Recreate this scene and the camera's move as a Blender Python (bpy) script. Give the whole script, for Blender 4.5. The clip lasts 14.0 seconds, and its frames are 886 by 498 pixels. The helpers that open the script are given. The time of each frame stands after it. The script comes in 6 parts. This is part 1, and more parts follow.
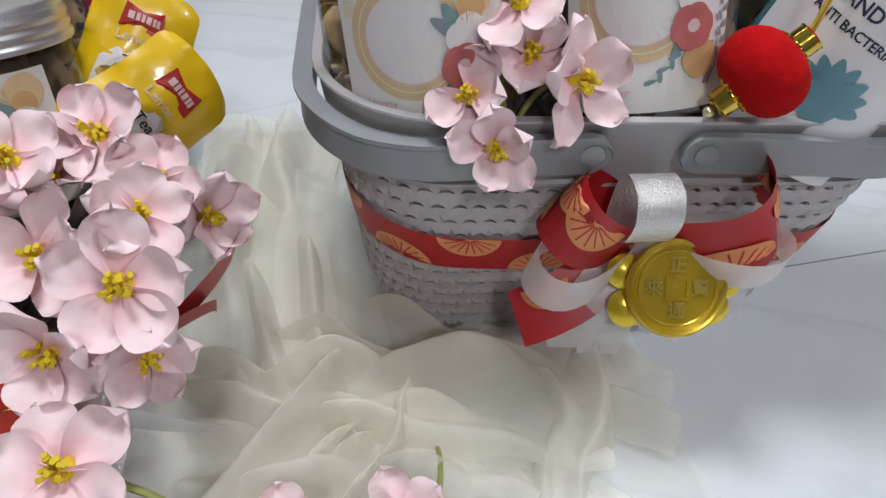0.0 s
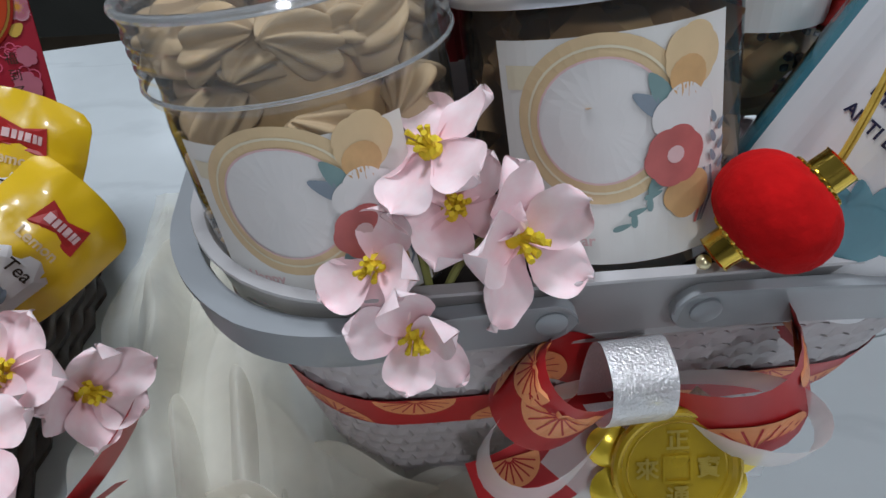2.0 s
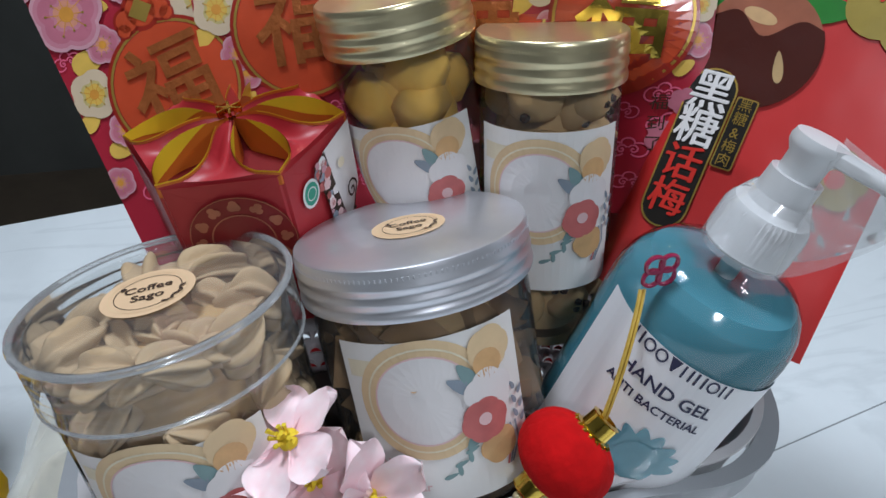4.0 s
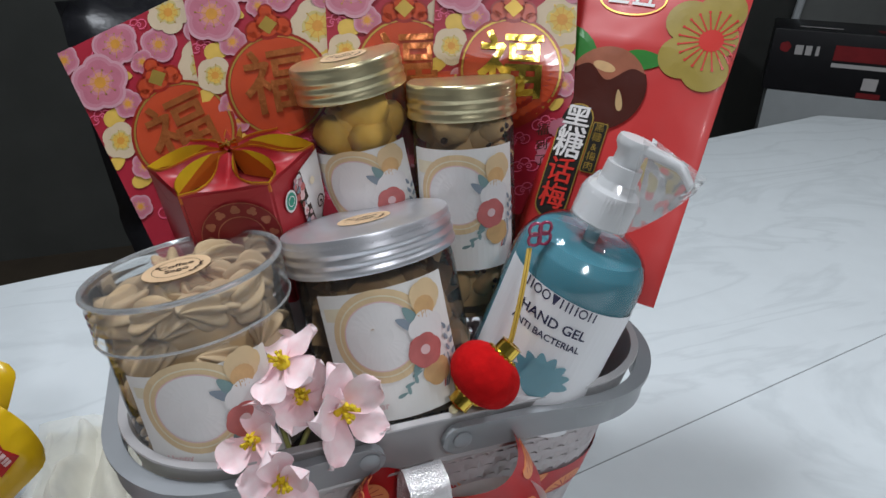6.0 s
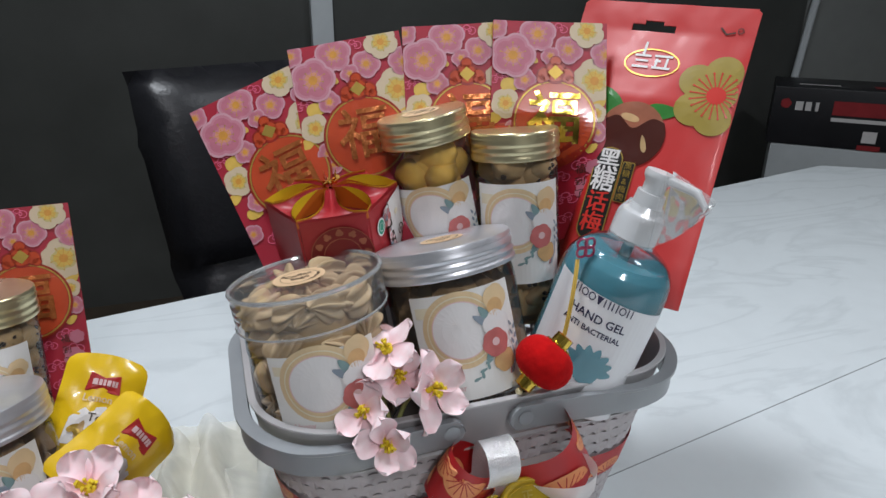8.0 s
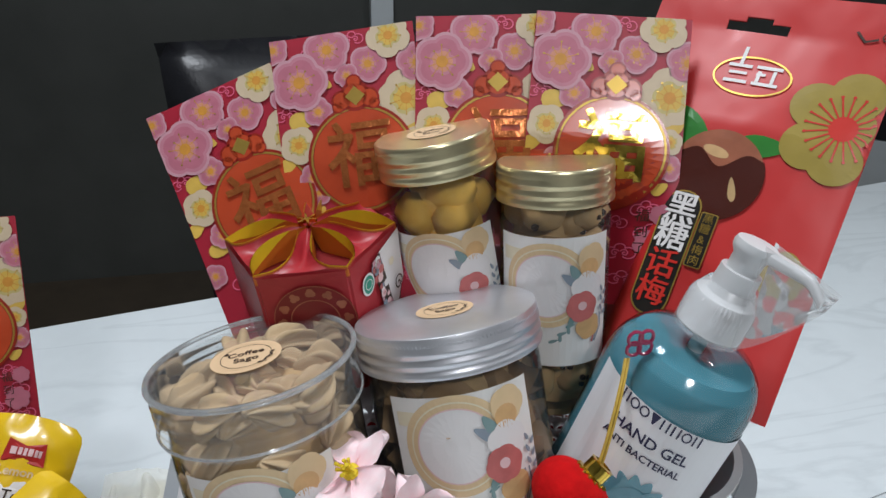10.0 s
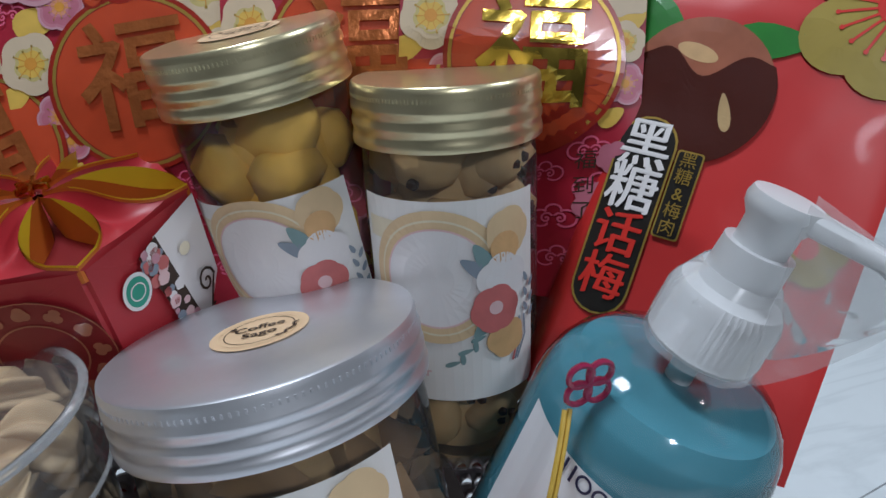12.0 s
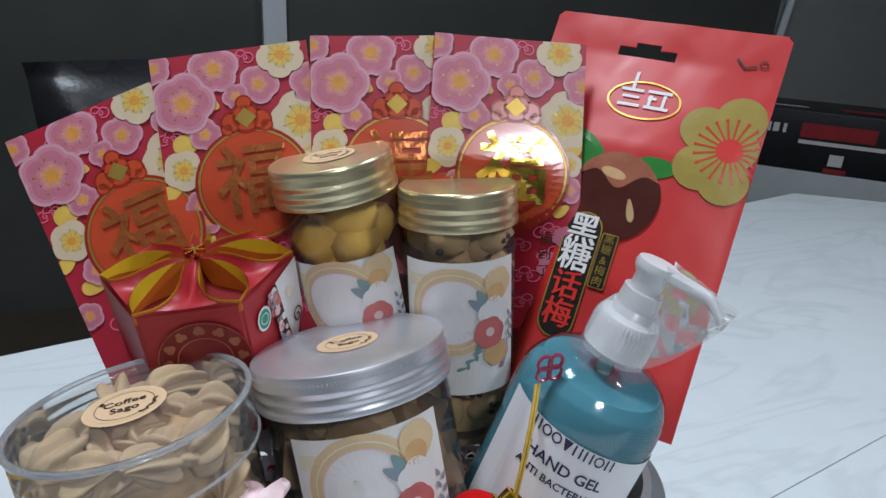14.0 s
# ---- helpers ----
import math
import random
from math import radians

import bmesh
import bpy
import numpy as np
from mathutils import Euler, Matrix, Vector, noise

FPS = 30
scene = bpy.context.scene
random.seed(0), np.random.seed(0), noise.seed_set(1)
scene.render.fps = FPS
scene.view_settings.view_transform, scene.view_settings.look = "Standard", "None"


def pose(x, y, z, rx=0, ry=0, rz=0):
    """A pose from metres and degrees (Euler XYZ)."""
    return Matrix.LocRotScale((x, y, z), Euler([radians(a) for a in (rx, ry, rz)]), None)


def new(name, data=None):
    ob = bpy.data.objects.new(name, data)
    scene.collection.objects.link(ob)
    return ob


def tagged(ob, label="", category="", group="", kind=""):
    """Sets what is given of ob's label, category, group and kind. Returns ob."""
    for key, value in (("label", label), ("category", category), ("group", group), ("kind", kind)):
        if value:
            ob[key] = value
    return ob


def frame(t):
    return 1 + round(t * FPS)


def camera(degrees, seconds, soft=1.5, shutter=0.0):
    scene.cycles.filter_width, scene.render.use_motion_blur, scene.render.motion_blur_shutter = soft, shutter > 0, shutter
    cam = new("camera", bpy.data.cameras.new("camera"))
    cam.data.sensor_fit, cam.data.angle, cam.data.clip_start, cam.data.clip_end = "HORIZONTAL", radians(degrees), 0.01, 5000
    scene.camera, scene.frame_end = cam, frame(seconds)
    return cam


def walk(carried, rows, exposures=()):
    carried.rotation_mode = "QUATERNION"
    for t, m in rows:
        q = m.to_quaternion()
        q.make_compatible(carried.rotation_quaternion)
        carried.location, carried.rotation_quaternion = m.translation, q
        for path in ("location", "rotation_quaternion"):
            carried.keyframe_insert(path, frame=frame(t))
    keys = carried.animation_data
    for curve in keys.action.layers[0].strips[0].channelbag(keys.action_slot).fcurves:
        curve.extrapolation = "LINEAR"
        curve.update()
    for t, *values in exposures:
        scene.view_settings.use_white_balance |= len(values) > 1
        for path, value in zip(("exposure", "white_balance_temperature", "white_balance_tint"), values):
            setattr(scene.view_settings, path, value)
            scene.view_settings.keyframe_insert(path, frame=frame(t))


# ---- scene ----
cam = camera(67.5, 14.0)
PATH = [
    (0.0, -0.1328, -0.3383, 0.3275, 48.00, -3.74, -5.78),
    (0.5, -0.1376, -0.3330, 0.3181, 46.09, -3.32, -1.94),
    (1.0, -0.1420, -0.3217, 0.3136, 45.29, -2.54, -0.00),
    (1.5, -0.1149, -0.2878, 0.3165, 45.25, -0.91, -2.88),
    (2.0, -0.0815, -0.2424, 0.3363, 46.84, 0.40, -5.87),
    (2.5, -0.0771, -0.2183, 0.3712, 49.78, -0.59, -7.45),
    (3.0, -0.0740, -0.2206, 0.3898, 52.38, -1.29, -9.15),
    (3.5, -0.0704, -0.2331, 0.4050, 54.20, -2.46, -11.99),
    (4.0, -0.0639, -0.2483, 0.4169, 55.99, -2.01, -15.14),
    (4.2, -0.0617, -0.2561, 0.4207, 57.28, -1.93, -16.14),
    (6.3, -0.1028, -0.3780, 0.4316, 63.80, -1.13, -19.81),
    (6.5, -0.1131, -0.3891, 0.4357, 64.31, -0.36, -19.41),
    (7.0, -0.1361, -0.4240, 0.4404, 66.33, -0.54, -19.58),
    (7.5, -0.1520, -0.4423, 0.4390, 67.29, 0.07, -19.38),
    (8.0, -0.1570, -0.4366, 0.4406, 68.06, -0.42, -19.21),
    (8.2, -0.1567, -0.4303, 0.4408, 68.03, -0.73, -19.18),
    (10.3, -0.0829, -0.3014, 0.4462, 64.78, -1.20, -11.89),
    (10.5, -0.0844, -0.2917, 0.4331, 64.09, -0.90, -11.24),
    (11.0, -0.0758, -0.2731, 0.4032, 61.09, -0.14, -10.86),
    (11.5, -0.0437, -0.2377, 0.4004, 60.88, -0.41, -14.54),
    (12.0, -0.0144, -0.1996, 0.3916, 61.97, -1.32, -18.45),
    (12.5, 0.0017, -0.1827, 0.3998, 62.74, -1.88, -21.48),
    (13.0, -0.0206, -0.2071, 0.4330, 65.00, -4.11, -23.89),
    (13.5, -0.0540, -0.2656, 0.4487, 67.26, -3.25, -21.24),
    (14.0, -0.0836, -0.3053, 0.4411, 67.99, -3.31, -21.61),
]

# seconds, stops, kelvin, tint
EXPOSURES = [(0.0, -0.04, 6700, 13), (1.0, -0.06, 6650, 12), (1.5, -0.18, 6450, 10), (2.5, -0.20, 6150, 10), (3.5, -0.06, 6100, 10), (4.2, -0.04, 6150, 10), (6.5, -0.08, 6550, 11), (8.0, 0.02, 6550, 11),
             (10.5, 0.02, 6500, 10), (11.0, 0.00, 6250, 10), (12.0, -0.25, 6050, 10), (12.5, -0.20, 5950, 10), (13.0, -0.05, 5950, 10), (14.0, -0.04, 6150, 10)]
walk(cam, [(t, pose(*row)) for t, *row in PATH], EXPOSURES)

# ---- world and lamps ----
FLOOR = -0.75
CEIL = 1.95
world = bpy.data.worlds.new("room_air")
scene.world = world
world.use_nodes = True
world.node_tree.nodes["Background"].inputs[0].default_value = (0.75, 0.85, 1.0, 1)
world.node_tree.nodes["Background"].inputs[1].default_value = 0.15


def panel_lamp(name, at, size, watts, color):
    lamp = bpy.data.lights.new(name, "AREA")
    lamp.shape, lamp.size, lamp.energy, lamp.color = "SQUARE", size, watts, color
    ob = new(name, lamp)
    ob.matrix_world = pose(*at)
    return ob


panel_lamp("ceiling_lamp_front", (-0.07, -1.95, CEIL - 0.03), 0.29, 23, (0.92, 0.95, 1.0))
panel_lamp("ceiling_lamp_table", (-0.34, 0.22, CEIL - 0.03), 0.38, 25, (0.88, 0.935, 1.0))
panel_lamp("ceiling_lamp_side", (1.5, -0.5, CEIL - 0.03), 0.38, 20, (0.88, 0.935, 1.0))


# ---- materials ----
def mat(name, color, rough=0.5, metal=0.0, grain=0.0, scale=60.0, bump=0.0, coat=0.0, second=None, spec=0.5, sheen=0.0, trans=0.0, alpha=1.0, big=0.0, randomise=0.0):
    """A principled material: fine grain and broad patches in the colour, relief, coat."""
    m = bpy.data.materials.new(name)
    m.use_nodes = True
    nt = m.node_tree
    b = nt.nodes["Principled BSDF"]
    b.inputs["Base Color"].default_value = (*color, 1)
    b.inputs["Roughness"].default_value = rough
    b.inputs["Metallic"].default_value = metal
    b.inputs["Coat Weight"].default_value = coat
    b.inputs["Coat Roughness"].default_value = 0.08
    b.inputs["Specular IOR Level"].default_value = spec
    b.inputs["Sheen Weight"].default_value = sheen
    b.inputs["Transmission Weight"].default_value = trans
    b.inputs["Alpha"].default_value = alpha
    tc = nt.nodes.new("ShaderNodeTexCoord")
    if grain or second or big:
        n1 = nt.nodes.new("ShaderNodeTexNoise")
        n1.inputs["Scale"].default_value, n1.inputs["Detail"].default_value = scale, 5
        n2 = nt.nodes.new("ShaderNodeTexNoise")
        n2.inputs["Scale"].default_value, n2.inputs["Detail"].default_value = scale / 9, 3
        nt.links.new(tc.outputs["Object"], n1.inputs["Vector"])
        nt.links.new(tc.outputs["Object"], n2.inputs["Vector"])
        mix = nt.nodes.new("ShaderNodeMix")
        mix.data_type = "RGBA"
        other = second or tuple(c * (1 - grain) for c in color)
        mix.inputs["A"].default_value = (*color, 1)
        mix.inputs["B"].default_value = (*other, 1)
        ramp = nt.nodes.new("ShaderNodeMapRange")
        ramp.inputs["From Min"].default_value, ramp.inputs["From Max"].default_value = 0.35, 0.65
        add = nt.nodes.new("ShaderNodeMath")
        add.operation = "MULTIPLY_ADD"
        add.inputs[1].default_value = 0.5
        half = nt.nodes.new("ShaderNodeMath")
        half.operation = "MULTIPLY"
        half.inputs[1].default_value = 0.5
        nt.links.new(n2.outputs["Fac"], half.inputs[0])
        nt.links.new(n1.outputs["Fac"], add.inputs[0])
        nt.links.new(half.outputs[0], add.inputs[2])
        nt.links.new(add.outputs[0], ramp.inputs["Value"])
        nt.links.new(ramp.outputs["Result"], mix.inputs["Factor"])
        nt.links.new(mix.outputs["Result"], b.inputs["Base Color"])
        rr = nt.nodes.new("ShaderNodeMapRange")
        rr.inputs["To Min"].default_value, rr.inputs["To Max"].default_value = max(0.02, rough - 0.06), min(1, rough + 0.08)
        nt.links.new(n2.outputs["Fac"], rr.inputs["Value"])
        nt.links.new(rr.outputs["Result"], b.inputs["Roughness"])
    if bump:
        n3 = nt.nodes.new("ShaderNodeTexNoise")
        n3.inputs["Scale"].default_value, n3.inputs["Detail"].default_value = scale * 1.5, 6
        nt.links.new(tc.outputs["Object"], n3.inputs["Vector"])
        bp = nt.nodes.new("ShaderNodeBump")
        bp.inputs["Strength"].default_value, bp.inputs["Distance"].default_value = bump, 0.002
        nt.links.new(n3.outputs["Fac"], bp.inputs["Height"])
        nt.links.new(bp.outputs["Normal"], b.inputs["Normal"])
    return m


def sheer(name, color, clear, rough=0.5, weave=900.0, gloss=0.0, sparkle=0.0):
    """Thin cloth or film through which one sees: a mix of clear and lit cloth."""
    m = bpy.data.materials.new(name)
    m.use_nodes = True
    nt = m.node_tree
    nt.nodes.clear()
    out = nt.nodes.new("ShaderNodeOutputMaterial")
    clearer = nt.nodes.new("ShaderNodeBsdfTransparent")
    dif = nt.nodes.new("ShaderNodeBsdfDiffuse")
    tra = nt.nodes.new("ShaderNodeBsdfTranslucent")
    glo = nt.nodes.new("ShaderNodeBsdfGlossy")
    dif.inputs["Color"].default_value = tra.inputs["Color"].default_value = (*color, 1)
    glo.inputs["Color"].default_value = (1, 1, 1, 1)
    glo.inputs["Roughness"].default_value = rough
    m1 = nt.nodes.new("ShaderNodeMixShader")
    m1.inputs[0].default_value = 0.32
    nt.links.new(dif.outputs[0], m1.inputs[1])
    nt.links.new(tra.outputs[0], m1.inputs[2])
    m2 = nt.nodes.new("ShaderNodeMixShader")
    m2.inputs[0].default_value = gloss
    nt.links.new(m1.outputs[0], m2.inputs[1])
    nt.links.new(glo.outputs[0], m2.inputs[2])
    m3 = nt.nodes.new("ShaderNodeMixShader")
    tc = nt.nodes.new("ShaderNodeTexCoord")
    nz = nt.nodes.new("ShaderNodeTexNoise")
    nz.inputs["Scale"].default_value, nz.inputs["Detail"].default_value = 14, 4
    nt.links.new(tc.outputs["Object"], nz.inputs["Vector"])
    mr = nt.nodes.new("ShaderNodeMapRange")
    mr.inputs["From Min"].default_value, mr.inputs["From Max"].default_value = 0.3, 0.7
    mr.inputs["To Min"].default_value, mr.inputs["To Max"].default_value = max(0, 1 - clear - 0.1), min(1, 1 - clear + 0.1)
    nt.links.new(nz.outputs["Fac"], mr.inputs["Value"])
    nt.links.new(mr.outputs["Result"], m3.inputs[0])
    nt.links.new(clearer.outputs[0], m3.inputs[1])
    nt.links.new(m2.outputs[0], m3.inputs[2])
    if sparkle:
        wv = nt.nodes.new("ShaderNodeTexNoise")
        wv.inputs["Scale"].default_value, wv.inputs["Detail"].default_value = weave, 2
        nt.links.new(tc.outputs["Object"], wv.inputs["Vector"])
        bp = nt.nodes.new("ShaderNodeBump")
        bp.inputs["Strength"].default_value, bp.inputs["Distance"].default_value = sparkle, 0.001
        nt.links.new(wv.outputs["Fac"], bp.inputs["Height"])
        nt.links.new(bp.outputs["Normal"], glo.inputs["Normal"])
    nt.links.new(m3.outputs[0], out.inputs[0])
    return m


def clear_plastic(name, tint=(0.96, 0.97, 0.97), rough=0.04, blend=0.25, haze=0.03):
    """A thin clear shell: what is behind shows, with gloss that grows to the edges."""
    m = bpy.data.materials.new(name)
    m.use_nodes = True
    nt = m.node_tree
    nt.nodes.clear()
    out = nt.nodes.new("ShaderNodeOutputMaterial")
    clearer = nt.nodes.new("ShaderNodeBsdfTransparent")
    clearer.inputs[0].default_value = (*tint, 1)
    glo = nt.nodes.new("ShaderNodeBsdfGlossy")
    glo.inputs["Roughness"].default_value = rough
    fr = nt.nodes.new("ShaderNodeLayerWeight")
    fr.inputs["Blend"].default_value = blend
    tc = nt.nodes.new("ShaderNodeTexCoord")
    nz = nt.nodes.new("ShaderNodeTexNoise")
    nz.inputs["Scale"].default_value = 40
    nt.links.new(tc.outputs["Object"], nz.inputs["Vector"])
    bp = nt.nodes.new("ShaderNodeBump")
    bp.inputs["Strength"].default_value, bp.inputs["Distance"].default_value = 0.08, 0.002
    nt.links.new(nz.outputs["Fac"], bp.inputs["Height"])
    nt.links.new(bp.outputs["Normal"], glo.inputs["Normal"])
    mx = nt.nodes.new("ShaderNodeMixShader")
    nt.links.new(fr.outputs["Fresnel"], mx.inputs[0])
    nt.links.new(clearer.outputs[0], mx.inputs[1])
    nt.links.new(glo.outputs[0], mx.inputs[2])
    dif = nt.nodes.new("ShaderNodeBsdfDiffuse")
    dif.inputs[0].default_value = (0.8, 0.8, 0.8, 1)
    hz = nt.nodes.new("ShaderNodeMixShader")
    hz.inputs[0].default_value = haze
    nt.links.new(mx.outputs[0], hz.inputs[1])
    nt.links.new(dif.outputs[0], hz.inputs[2])
    nt.links.new(hz.outputs[0], out.inputs[0])
    return m


def marble(name):
    m = mat(name, (0.74, 0.79, 0.81), 0.16, grain=0.05, scale=30, coat=0.25)
    nt = m.node_tree
    b = nt.nodes["Principled BSDF"]
    link = b.inputs["Base Color"].links[0].from_socket
    tc = nt.nodes.new("ShaderNodeTexCoord")
    mp = nt.nodes.new("ShaderNodeMapping")
    mp.inputs["Rotation"].default_value = (0, 0, radians(35))
    mp.inputs["Scale"].default_value = (1.0, 3.0, 1.0)
    nt.links.new(tc.outputs["Object"], mp.inputs["Vector"])
    nz = nt.nodes.new("ShaderNodeTexNoise")
    nz.inputs["Scale"].default_value, nz.inputs["Detail"].default_value, nz.inputs["Distortion"].default_value = 1.6, 6, 1.4
    nt.links.new(mp.outputs[0], nz.inputs["Vector"])
    d = nt.nodes.new("ShaderNodeMath")
    d.operation = "SUBTRACT"
    d.inputs[1].default_value = 0.5
    a = nt.nodes.new("ShaderNodeMath")
    a.operation = "ABSOLUTE"
    mr = nt.nodes.new("ShaderNodeMapRange")
    mr.inputs["From Min"].default_value, mr.inputs["From Max"].default_value = 0.0, 0.03
    mr.inputs["To Min"].default_value, mr.inputs["To Max"].default_value = 0.22, 0.0
    nt.links.new(nz.outputs["Fac"], d.inputs[0])
    nt.links.new(d.outputs[0], a.inputs[0])
    nt.links.new(a.outputs[0], mr.inputs["Value"])
    mix = nt.nodes.new("ShaderNodeMix")
    mix.data_type = "RGBA"
    mix.inputs["B"].default_value = (0.42, 0.46, 0.48, 1)
    nt.links.new(link, mix.inputs["A"])
    nt.links.new(mr.outputs["Result"], mix.inputs["Factor"])
    nt.links.new(mix.outputs["Result"], b.inputs["Base Color"])
    return m


